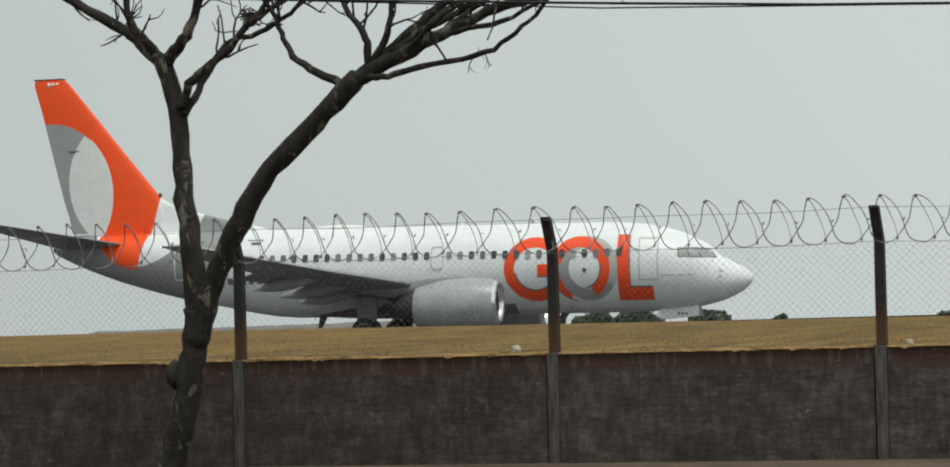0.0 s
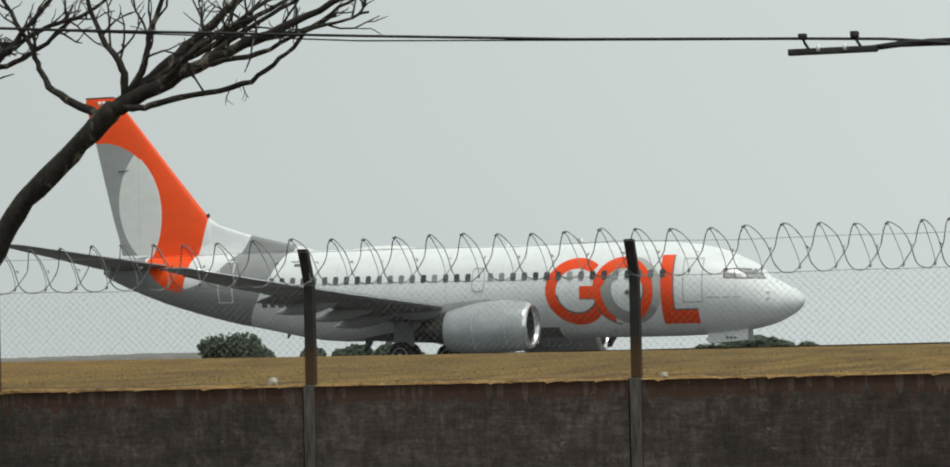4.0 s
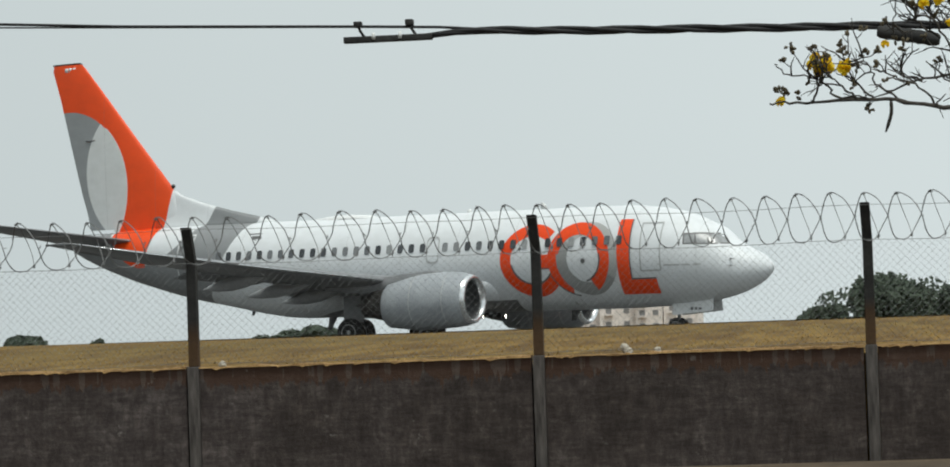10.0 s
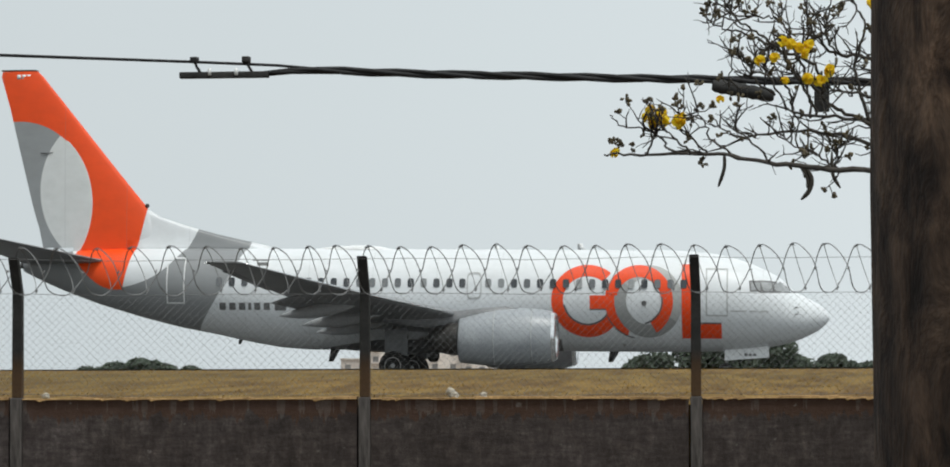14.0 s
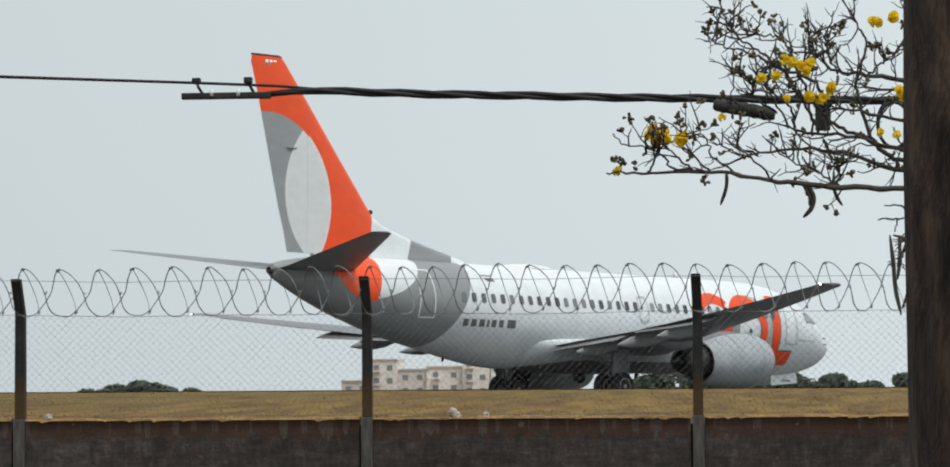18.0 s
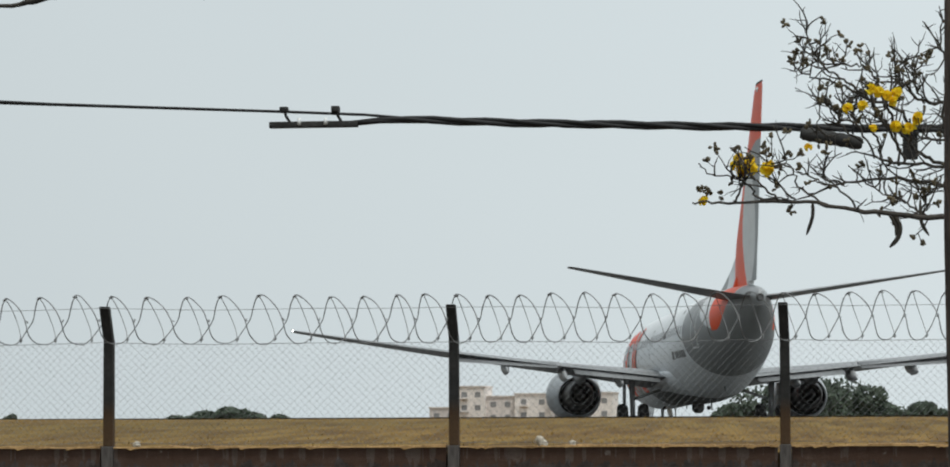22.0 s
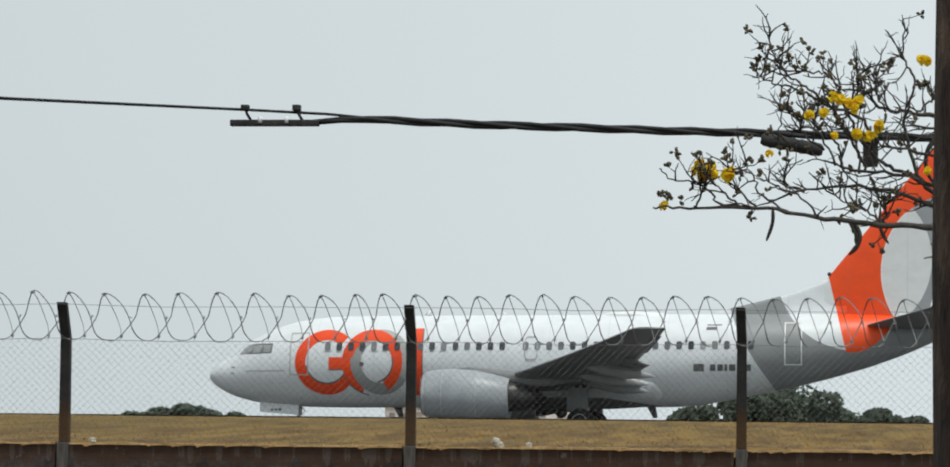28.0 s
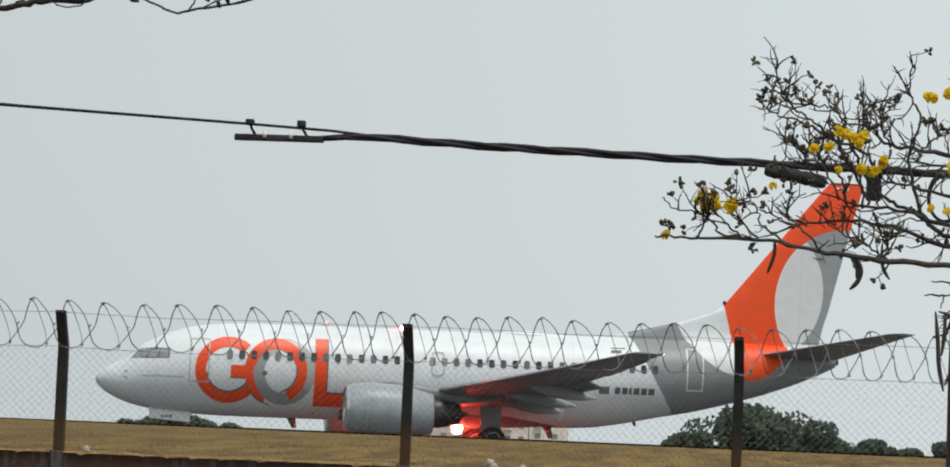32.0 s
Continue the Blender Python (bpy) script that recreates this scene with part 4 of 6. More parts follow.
        for y, ln in ((3.6, 2.6), (5.9, 2.9), (8.3, 2.7)):
            le, te, z = wing_line(y)
            te -= 0.45
            prof = [(te - ln * 0.62, 0.02), (te - ln * 0.5, 0.15), (te - ln * 0.25, 0.27), (te, 0.28), (te + ln * 0.22, 0.19), (te + ln * 0.36, 0.1), (te + ln * 0.47, 0.015)]
            bm = lathe(bmesh.new(), prof, sd * y, z - 0.33, 12)
            for v in bm.verts:
                v.co.z += (-v.co.x - te) * -0.14
                v.co.y += (v.co.y - sd * y) * -0.45
            part("flap_fairing", bm, FAIRING, jet, "canoe-shaped flap track fairing")
        # tip lamp
        bm = bmesh.new()
        tz = wing_line(16.9)[2]
        tube(bm, [(-21.3, sd * 16.9, tz), (-21.35, sd * 16.9, tz), (-21.46, sd * 16.9, tz)], [0.02, 0.045, 0.045], 10)
        part("lamp_housing", bm, HOTMETAL, jet)
        bm = bmesh.new()
        tube(bm, [(-21.464, sd * 16.9, tz), (-21.472, sd * 16.9, tz)], [0.038, 0.03], 10)
        part("tip_lamp", bm, NAVLAMP, jet, "white lamp at the wing tip")
        # retractable landing lamp under the wing root
        bm = bmesh.new()
        tube(bm, [(-12.34, sd * 0.95, 1.08), (-12.2, sd * 0.95, 1.06), (-12.12, sd * 0.95, 1.06)], [0.05, 0.09, 0.09], 14)
        part("lamp_housing", bm, HOTMETAL, jet)
        # side cheek that keeps the beam off the flanks
        bm = bmesh.new()
        rings = [[(-xx, sd * 0.95 + rr * math.cos(q), 1.06 + rr * math.sin(q)) for q in [k * math.tau / 20 for k in range(20)]] for xx, rr in ((12.12, 0.09), (12.05, 0.09), (12.05, 0.085), (12.12, 0.085))]
        part("lamp_rim", loft(bm, rings, True, False), HOTMETAL, jet)
        bm = bmesh.new()
        tube(bm, [(-12.118, sd * 0.95, 1.06), (-12.1, sd * 0.95, 1.06)], [0.082, 0.08], 14)
        part("landing_lamp", bm, LAMP, jet, "lit landing lamp under the belly")
        # engine
        ey, ez = sd * 4.83, 1.62
        eng = new("engine")
        eng.parent = jet
        eng.location = (0.36, 0, -0.03)
        tagged(eng, "pale grey engine nacelle under the wing")
        prof = [(10.75, 0.77), (10.62, 0.86), (10.72, 0.95), (11.1, 1.06), (11.9, 1.12), (12.8, 1.12), (13.5, 1.03), (14.3, 0.88), (14.35, 0.84), (14.2, 0.82)]
        bm = lathe(bmesh.new(), prof[2:], ey, ez, 36, 0.06)
        for v in bm.verts:
            v.co.z -= 0.12 * max(0.0, min(1.0, (-v.co.x - 12) / 2.3))
        part("nacelle", bm, NACELLE, eng)
        for xs_, rs_ in ((11.52, 1.1), (12.95, 1.107)):
            part("cowl_seam", lathe(bmesh.new(), [(xs_, rs_), (xs_ + 0.005, rs_ + 0.012), (xs_ + 0.03, rs_ + 0.012), (xs_ + 0.035, rs_)], ey, ez - 0.12 * max(0.0, (xs_ - 12) / 2.3), 36, 0.06), LINEGREY, eng, "thin seam round the cowl")
        part("inlet_lip", lathe(bmesh.new(), [(10.86, 0.752)] + prof[:3] + [(10.8, 0.985)], ey, ez, 36, 0.06), POLISHED, eng, "bright metal inlet lip")
        part("inlet_duct", lathe(bmesh.new(), [(10.86, 0.75), (11.6, 0.77), (11.6, 0.02)], ey, ez, 32, 0.04), DUCT, eng, "dark intake")
        bm = bmesh.new()
        for b in range(24):
            a = b * math.tau / 24
            vs = [bm.verts.new((-11.5 - o, ey + r * math.cos(a + t), ez + r * math.sin(a + t))) for r, t, o in ((0.22, 0, 0), (0.74, -0.05, 0.02), (0.74, 0.12, 0.1), (0.22, 0.2, 0.06))]
            bm.faces.new(vs)
        part("fan", bm, FANGREY, eng, "dark grey fan blades", smooth=False)
        part("spinner", lathe(bmesh.new(), [(11.1, 0.01), (11.25, 0.12), (11.5, 0.24)], ey, ez, 20), HOTMETAL, eng)
        part("core_nozzle", lathe(bmesh.new(), [(13.9, 0.66), (14.7, 0.62), (15.25, 0.5), (15.5, 0.42), (15.3, 0.38), (15.0, 0.36), (15.0, 0.02)], ey, ez - 0.03, 28), HOTMETAL, eng, "dark metal core nozzle")
        part("exhaust_plug", lathe(bmesh.new(), [(15.0, 0.25), (15.5, 0.18), (15.9, 0.02)], ey, ez - 0.03, 18), HOTMETAL, eng)
        part("fan_exit", lathe(bmesh.new(), [(14.2, 0.825), (13.9, 0.8), (13.9, 0.4)], ey, ez - 0.12, 28, 0.06), BLACK, eng)
        rings = []
        for x, z0, z1, w in ((11.9, 2.55, 2.72, 0.06), (12.6, 2.45, 2.8, 0.16), (13.6, 2.2, 2.72, 0.2), (14.8, 1.95, 2.6, 0.2), (16.0, 2.05, 2.5, 0.14), (17.3, 2.25, 2.45, 0.04)):
            rings.append([(-x, ey - w, z0), (-x, ey + w, z0), (-x, ey + w, z1), (-x, ey - w, z1)])
        part("pylon", loft(bmesh.new(), rings), WINGGREY, eng)
        # main gear
        gear = new("main_gear")
        gear.parent = jet
        for dy in (-0.43, 0.43):
            wheel(gear, 16.75, sd * 2.86 + dy, 0.565, 0.565, 0.38)
        bm = bmesh.new()
        tube(bm, [(-16.75, sd * 2.86, 0.5), (-16.7, sd * 2.9, 2.2)], [0.1, 0.13], 12)
        tube(bm, [(-16.75, sd * 2.42, 0.565), (-16.75, sd * 3.3, 0.565)], 0.08, 10)
        tube(bm, [(-16.65, sd * 2.86, 1.3), (-16.4, sd * 1.6, 1.75)], 0.06, 8)
        tube(bm, [(-16.75, sd * 2.86, 0.8), (-17.1, sd * 2.86, 1.1), (-16.85, sd * 2.88, 1.5)], 0.035, 6)
        part("strut", bm, STEEL, gear)
        bm = bmesh.new()
        box(bm, -17.1, sd * 3.2 - 0.02, 0.95, -16.2, sd * 3.2 + 0.02, 2.0, 0.01)
        part("gear_door", bm, WINGGREY, gear)
    # nose gear with its doors
    gear = new("nose_gear")
    gear.parent = jet
    for dy in (-0.2, 0.2):
        wheel(gear, 4.05, dy, 0.345, 0.345, 0.2)
    bm = bmesh.new()
    tube(bm, [(-4.05, 0, 0.3), (-3.95, 0, 1.4)], [0.06, 0.085], 10)
    tube(bm, [(-4.05, -0.3, 0.345), (-4.05, 0.3, 0.345)], 0.05, 8)
    tube(bm, [(-4.0, 0, 0.75), (-4.3, 0, 0.95), (-4.0, 0, 1.25)], 0.03, 6)
    tube(bm, [(-3.97, 0, 1.2), (-3.2, 0, 1.5)], 0.04, 6)
    part("strut", bm, STEEL, gear)
    for sd in (1, -1):
        bm = bmesh.new()
        rings = [[(-x, sd * (0.36 + 0.04), z1), (-x, sd * (0.36 + 0.012), z1), (-x, sd * 0.45, z0), (-x, sd * (0.45 + 0.03), z0)] for x, z0, z1 in ((2.36, 0.9, 1.36), (4.08, 0.78, 1.25))]
        part("gear_door", loft(bm, rings), WHITE, gear, "white nose gear door with a small dark mark", smooth=False)
        for k in range(3):
            bm = bmesh.new()
            patch(bm, lambda u, v: Vector((-(2.85 + 0.17 * k + 0.12 * u), sd * (0.462 + 0.014 - 0.085 * v * 0.6), 0.95 + 0.17 * v)), 1, 1)
            part("door_mark", bm, INKGREY, gear)
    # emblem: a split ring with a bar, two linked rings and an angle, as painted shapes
    for sd in (1, -1):
        first = 4.15 if sd > 0 else 10.75
        U = lambda u: first + sd * u
        cz, R, r = 3.3, 1.41, 0.95
        ring1, ring2, ring3 = U(1.41), U(3.41), U(3.78)
        part("emblem_shadow", skin_ring(sd, ring1, cz, r - 0.06, r + 0.01, 190, 345, 0.009), INKGREY, jet, "thin dark line inside the painted ring")
        part("emblem_shadow", skin_ring(sd, ring2, cz, r - 0.075, r - 0.01, -75, 10, 0.03), INKGREY, jet, "thin dark line inside the painted ring")
        part("split_ring", skin_ring(sd, ring1, cz, r, R, 50, 352, 0.007), ORANGE, jet, "orange painted split ring")
        part("ring_bar", skin_quad(sd, U(1.5), U(2.72), 2.98, 3.5, 0.008), ORANGE, jet, "orange painted bar")
        part("ring_tail", skin_quad(sd, U(2.3), U(2.74), 2.4, 3.0, 0.0085), ORANGE, jet)
        part("linked_ring_low", skin_ring(sd, ring2, cz, r, R, 165, 250, 0.012, 0.94), ORANGE, jet)
        part("linked_ring_grey", skin_ring(sd, ring3, cz, r - 0.03, R, 145, 325, 0.018, 0.94), GREY, jet, "grey painted ring linked through an orange one")
        part("linked_ring_pale", skin_ring(sd, ring3, cz, r - 0.03, R, -35, 145, 0.016, 0.94), PALEGREY, jet, "pale grey half of the painted ring")
        part("linked_ring_orange", skin_ring(sd, ring2, cz, r - 0.02, R - 0.0, -60, 168, 0.026, 0.94), ORANGE, jet, "orange painted ring")
        part("angle_stem", skin_quad(sd, U(5.07), U(5.58), 1.87, 4.75, 0.036), ORANGE, jet, "orange painted upright bar")
        part("angle_foot", skin_quad(sd, U(5.575), U(6.6), 1.87, 2.42, 0.036), ORANGE, jet, "orange painted foot bar")
        # dark edges beside the upright, above its foot, under the bar and under the linked ring
        part("emblem_shadow", skin_quad(sd, U(5.58), U(5.63), 2.42, 4.75, 0.037), INKGREY, jet, "thin dark line beside the painted bar")
        part("emblem_shadow", skin_quad(sd, U(5.63), U(6.6), 2.42, 2.48, 0.037), INKGREY, jet, "thin dark line along the painted bar")
        part("emblem_shadow", skin_quad(sd, U(1.5), U(2.3), 2.93, 2.98, 0.009), INKGREY, jet, "thin dark line along the painted bar")
        part("emblem_shadow", skin_ring(sd, ring2, cz, R - 0.0, R + 0.05, 205, 262, 0.014, 0.94), INKGREY, jet, "thin dark line under the painted ring")
        part("emblem_dot", skin_ring(sd, U(3.61 if sd < 0 else 2.95), 3.2, 0.0, 0.1, 0, 360, 0.03), INKGREY, jet)
        # cabin doors and service hatches
        for x0, x1, z0, z1 in ((3.9, 4.75, 2.72, 4.6), (25.3, 26.05, 3.1, 4.95), (7.9 if sd < 0 else 9.2, 8.0 if sd < 0 else 9.3, 1.55, 1.65)):
            part("door_outline", skin_frame(sd, x0, x1, z0, z1, 0.05, 0.02), WHITE if x0 > 20 else LINEGREY, jet, "painted door outline")
        q = 14.2 if sd > 0 else 13.5
        bm = bmesh.new()
        edge = [(q + 0.27 + g * math.copysign(abs(math.cos(a)) ** 0.45, math.cos(a)), 3.86 + g * 1.85 * math.copysign(abs(math.sin(a)) ** 0.45, math.sin(a))) for g in (0.29, 0.25) for a in [k * math.tau / 40 for k in range(40)]]
        rows = [[bm.verts.new(skin(xx, zz, sd, 0.02)) for xx, zz in edge[40 * j:40 * j + 40]] for j in (0, 1)]
        for k in range(40):
            bm.faces.new((rows[0][k], rows[0][(k + 1) % 40], rows[1][(k + 1) % 40], rows[1][k]))
        part("exit_outline", bm, LINEGREY, jet, "rounded grey outline of the overwing exit")
        for x0, x1 in ((2.35, 2.65), (2.77, 3.07), (3.19, 3.8)) if sd < 0 else ((1.9, 3.7),):
            part("nose_line", skin_quad(sd, x0, x1, 2.9, 2.95, 0.006, 4, 1), LINEGREY, jet)
        for z0 in (2.84, 3.1):
            bm = bmesh.new()
            p = skin(1.3, z0, sd)
            tube(bm, [p, p + Vector((0, sd * 0.06, 0)), p + Vector((0.14, sd * 0.07, 0))], [0.03, 0.025, 0.012], 8)
            part("pitot_probe", bm, INKGREY, jet, "small dark probe on the nose")
        # registration and small flag as plain bars
        for k, (x0, w) in enumerate(((22.0, 0.24), (22.32, 0.24), (22.62, 0.12), (22.82, 0.26), (23.15, 0.26), (23.48, 0.26))):
            q = x0 + 0.15 if sd > 0 else 21.85 + (x0 - 22) * 1.2
            part("mark_bar", skin_quad(sd, q, q + w, 2.86, 3.14, 0.006, 2, 3), INKGREY, jet)
        part("mark_panel", skin_quad(sd, 21.45 if sd > 0 else 21.2, 21.9 if sd > 0 else 21.65, 2.84, 3.16, 0.006, 2, 3), INKGREY, jet)
        part("tail_badge", skin_quad(sd, 21.95, 22.4, 4.62, 4.76, 0.006, 3, 3, 0.4), INKGREY, jet)
        part("tail_badge", skin_quad(sd, 22.0, 22.62, 4.82, 4.87, 0.006, 3, 3, 0.4), INKGREY, jet)
        # cockpit panes
        for x0, x1, z0, z1, l0 in ((1.5, 2.03, 3.72, 4.06, 0.75), (2.14, 2.52, 3.72, 4.08, 0.35), (2.64, 3.0, 3.74, 4.07, 0.1)):
            frame_ob = part("cockpit_window_frame", skin_quad(sd, x0 - 0.05, x1 + 0.05, z0 - 0.045, z1 + 0.06, 0.006, 5, 5, l0), INKGREY, jet, "dark cockpit window frame")
            part("cockpit_pane", skin_quad(sd, x0, x1, z0, z1, 0.014, 5, 5, l0), PANE, frame_ob, "cockpit windscreen pane with the sky's reflection coloured in pale grey")
        # cabin windows
        me = None
        for k in range(37):
            x = 5.6 + k * 0.508
            if k == 16:
                continue
            p, q = skin(x, 3.78, sd), skin(x, 4.14, sd)
            if me is None:
                bm = bmesh.new()
                w, h = 0.125, 0.185
                ring = []
                for a in range(16):
                    t = a * math.tau / 16
                    cx, sz = math.cos(t), math.sin(t)
                    ring.append(bm.verts.new((w * math.copysign(abs(cx) ** 0.5, cx), 0, h * math.copysign(abs(sz) ** 0.5, sz))))
                bm.faces.new(ring)
                win = part("cabin_window", bm, SHADEPANE, jet)
                me = win.data
            else:
                win = shared("cabin_window", me, jet)
            d = q - p
            mid = skin(x, 3.96, sd, 0.045 if 4.0 < x < 10.9 else 0.012)
            win.location = mid
            win.rotation_euler = (math.atan2(d.y, d.z) * -1, 0, 0)
    # antennas, drain masts, crown fairing
    for x, z, dz, c in ((8.2, 1.16, -0.42, 0.4), (19.3, 1.3, -0.5, 0.4), (9.5, 5.17, 0.25, 0.35), (23.2, 1.7, -0.2, 0.2), (12.0, 1.2, -0.2, 0.3)):
        bm = bmesh.new()
        rings = [[(-x + o, -0.03 * w, z + q), (-x - c * s + o, 0, z + q), (-x + o, 0.03 * w, z + q)] for q, s, o, w in ((-0.05 * np.sign(dz), 1, 0, 1), (dz, 0.5, -0.3 * c - abs(dz) * 0.35, 0.4))]
        part("blade_antenna", loft(bm, rings), WHITE if z > 3 else INKGREY, jet)
    rings = [[(-x, w * math.cos(a), 5.22 + h * math.sin(a)) for a in [k * math.pi / 10 for k in range(11)]] for x, w, h in ((17.2, 0.05, 0.02), (17.7, 0.4, 0.14), (18.6, 0.5, 0.2), (19.6, 0.42, 0.16), (20.6, 0.06, 0.03))]
    part("crown_dome", loft(bmesh.new(), rings, False, False), WHITE, jet)
    bm = bmesh.new()
    bmesh.ops.create_uvsphere(bm, u_segments=8, v_segments=6, radius=0.09)
    bmesh.ops.translate(bm, verts=bm.verts, vec=(-27.15, 0, 7.06))
    part("fin_probe", bm, HOTMETAL, jet)
    # red beacons above and below: added caps hide the lamps, drawing back to flash
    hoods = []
    # the lower lamp is oversized to stand for its glare
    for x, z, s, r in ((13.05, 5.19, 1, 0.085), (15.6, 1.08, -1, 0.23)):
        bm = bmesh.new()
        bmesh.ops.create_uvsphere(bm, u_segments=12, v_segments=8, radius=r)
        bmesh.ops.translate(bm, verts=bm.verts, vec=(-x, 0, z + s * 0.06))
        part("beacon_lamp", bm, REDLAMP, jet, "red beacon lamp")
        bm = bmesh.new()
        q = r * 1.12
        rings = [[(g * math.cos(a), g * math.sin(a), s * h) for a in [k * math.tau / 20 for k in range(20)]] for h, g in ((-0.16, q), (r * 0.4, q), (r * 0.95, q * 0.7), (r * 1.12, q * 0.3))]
        hood = part("added_beacon_cap", loft(bm, rings), WHITE if s > 0 else HOTMETAL, jet, "added cap that hides the beacon lamp between flashes")
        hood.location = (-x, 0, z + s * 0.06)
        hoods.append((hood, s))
    return jet, hoods


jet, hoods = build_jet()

# ---- overhead cable with its dead-end clamp ----


def build_cable():
    cable = thing("overhead_cable", "twisted black overhead cable with a clamp plate", "cable")
    bm = bmesh.new()
    pts = [(-60, 24, 9.4), (-40, 24, 6.9), (-25, 24, 5.5), (-16, 24, 4.76), (-12.5, 24, 4.48), (-10.46, 24, 4.32), (-8.0, 24, 4.15), (-6.3, 24, 4.04), (-4.52, 24, 3.955), (-3.9, 24, 3.922), (-3.55, 24, 3.888)]
    tube(bm, pts, 0.011, 8)
    part("messenger_wire", bm, CABLE, cable, "thin messenger wire")
    bm = bmesh.new()
    tube(bm, [(x, 24.01, z - 0.004 - 0.035 * math.exp(-(((x + 8.3) / 1.3) ** 2))) for x, _, z in pts], 0.006, 6)
    part("tail_wire", bm, CABLE, cable, "thin slack wire")
    line = lambda x: 3.92 - 0.165 * min(1.0, max(0.0, (x + 3.9) / 4.6)) ** 0.7 - 0.045 * max(0.0, 1 - (x + 4.0) / 0.35)
    for ph, r in ((0.0, 0.019), (2.1, 0.017), (4.2, 0.017)):
        bm = bmesh.new()
        row = []
        for k in range(120):
            x = -4.0 + k * 0.2
            a = ph + x * 5.2 + 0.6 * math.sin(x * 1.3)
            g = min(1.0, 0.25 + (x + 4.0) * 1.2)
            row.append((x, 24 + 0.018 * g * math.cos(a), line(x) - 0.012 + 0.018 * g * math.sin(a)))
        tube(bm, row, r, 7)
        part("twisted_core", bm, CABLE, cable, "thick twisted black core")
    bm = bmesh.new()
    box(bm, -4.63, 23.96, 3.83, -3.96, 24.02, 3.878, 0.008)
    part("clamp_plate", bm, POSTDARK, cable, "dark flat clamp plate")
    for x in (-4.52, -4.13):
        bm = bmesh.new()
        tube(bm, [(x + 0.05, 23.99, 3.865), (x + 0.015, 23.99, 3.92), (x, 23.99, 3.97)], 0.011, 6)
        box(bm, x - 0.03, 23.955, 3.945, x + 0.03, 24.025, 3.99, 0.008)
        part("clamp_bolt", bm, POSTDARK, cable, "dark upright clamp bolt")
    for x in (-4.4, -4.2):
        bm = bmesh.new()
        tube(bm, [(x, 23.955, 3.85), (x, 23.955, 3.9)], 0.014, 8)
        part("bolt_head", bm, WHITE, cable, "pale bolt head")
    splice = thing("cable_splice", "dark ribbed cable splice case tied under the cable", "splice case")
    bm = bmesh.new()
    rings = []
    for k in range(19):
        q = k / 18
        r = 0.048 + (0.006 if k % 3 == 0 else 0) - (0.02 if k in (0, 18) else 0)
        c = Vector((-0.68 + 0.45 * q, 23.96, 3.735 - 0.085 * q))
        rings.append([c + Vector((0.16 * r * math.cos(a), r * math.sin(a), r * math.cos(a))) for a in [j * math.tau / 14 for j in range(14)]])
    loft(bm, rings)
    part("case", bm, POSTDARK, splice)
    for x in (-0.62, -0.3):
        bm = bmesh.new()
        tube(bm, [(x, 23.96, 3.72), (x + 0.01, 23.98, 3.84)], 0.008, 5)
        part("tie", bm, CABLE, splice)
    coil = thing("cable_coil", "coiled spare black cable hanging from the line", "cable coil")
    for k in range(3):
        bm = bmesh.new()
        tube(bm, [(0.63 + 0.006 * k + (0.115 + 0.008 * k) * math.cos(a), 23.93 + 0.02 * k, 3.56 + 0.008 * k + (0.165 + 0.008 * k) * math.sin(a)) for a in [j * math.tau / 28 for j in range(29)]], 0.013, 6)
        part("turn", bm, CABLE, coil)
    jbox = thing("junction_box", "small grey junction box hanging under the cable", "junction box")
    bm = bmesh.new()
    box(bm, 0.06, 23.92, 3.53, 0.17, 24.0, 3.72, 0.012)
    part("case", bm, POSTDARK, jbox)
    bm = bmesh.new()
    box(bm, 0.05, 23.91, 3.7, 0.18, 24.01, 3.735, 0.008)
    part("cover", bm, POSTDARK, jbox)
    bm = bmesh.new()
    tube(bm, [(0.115, 23.96, 3.72), (0.115, 23.98, 3.83)], 0.009, 5)
    part("tie", bm, CABLE, jbox)
    # poles at both ends of the span
    for x, y, z in ((-60, 24, 9.6), (20, 24, 4.4)):
        pole = thing("utility_pole", "round grey concrete utility pole on the verge", "pole", "utility poles")
        bm = bmesh.new()
        tube(bm, [(x, y + 0.15, 0.15), (x, y + 0.15, z)], [0.16, 0.1], 14)
        part("shaft", bm, CONCRETE, pole)


build_cable()

# ---- trees ----


def limb(bm, pts, r0, r1, rng, wob=0.02, sides=8, sub=5):
    """A tapering, slightly crooked limb through a few points; gives back its fine points."""
    pts = [Vector(p) for p in pts]
    fine = []
    for k in range(len(pts) - 1):
        a = pts[max(k - 1, 0)]
        b, c = pts[k], pts[k + 1]
        d = pts[min(k + 2, len(pts) - 1)]
        for j in range(sub):
            t = j / sub
            p = 0.5 * ((2 * b) + (c - a) * t + (2 * a - 5 * b + 4 * c - d) * t * t + (3 * b - a - 3 * c + d) * t**3)
            fine.append(p + Vector((rng.uniform(-wob, wob), rng.uniform(-wob, wob), rng.uniform(-wob, wob))))
    fine.append(pts[-1])
    n = len(fine) - 1
    tube(bm, fine, [(r0 + (r1 - r0) * k / n) * rng.uniform(0.9, 1.12) for k in range(n + 1)], sides)
    return fine


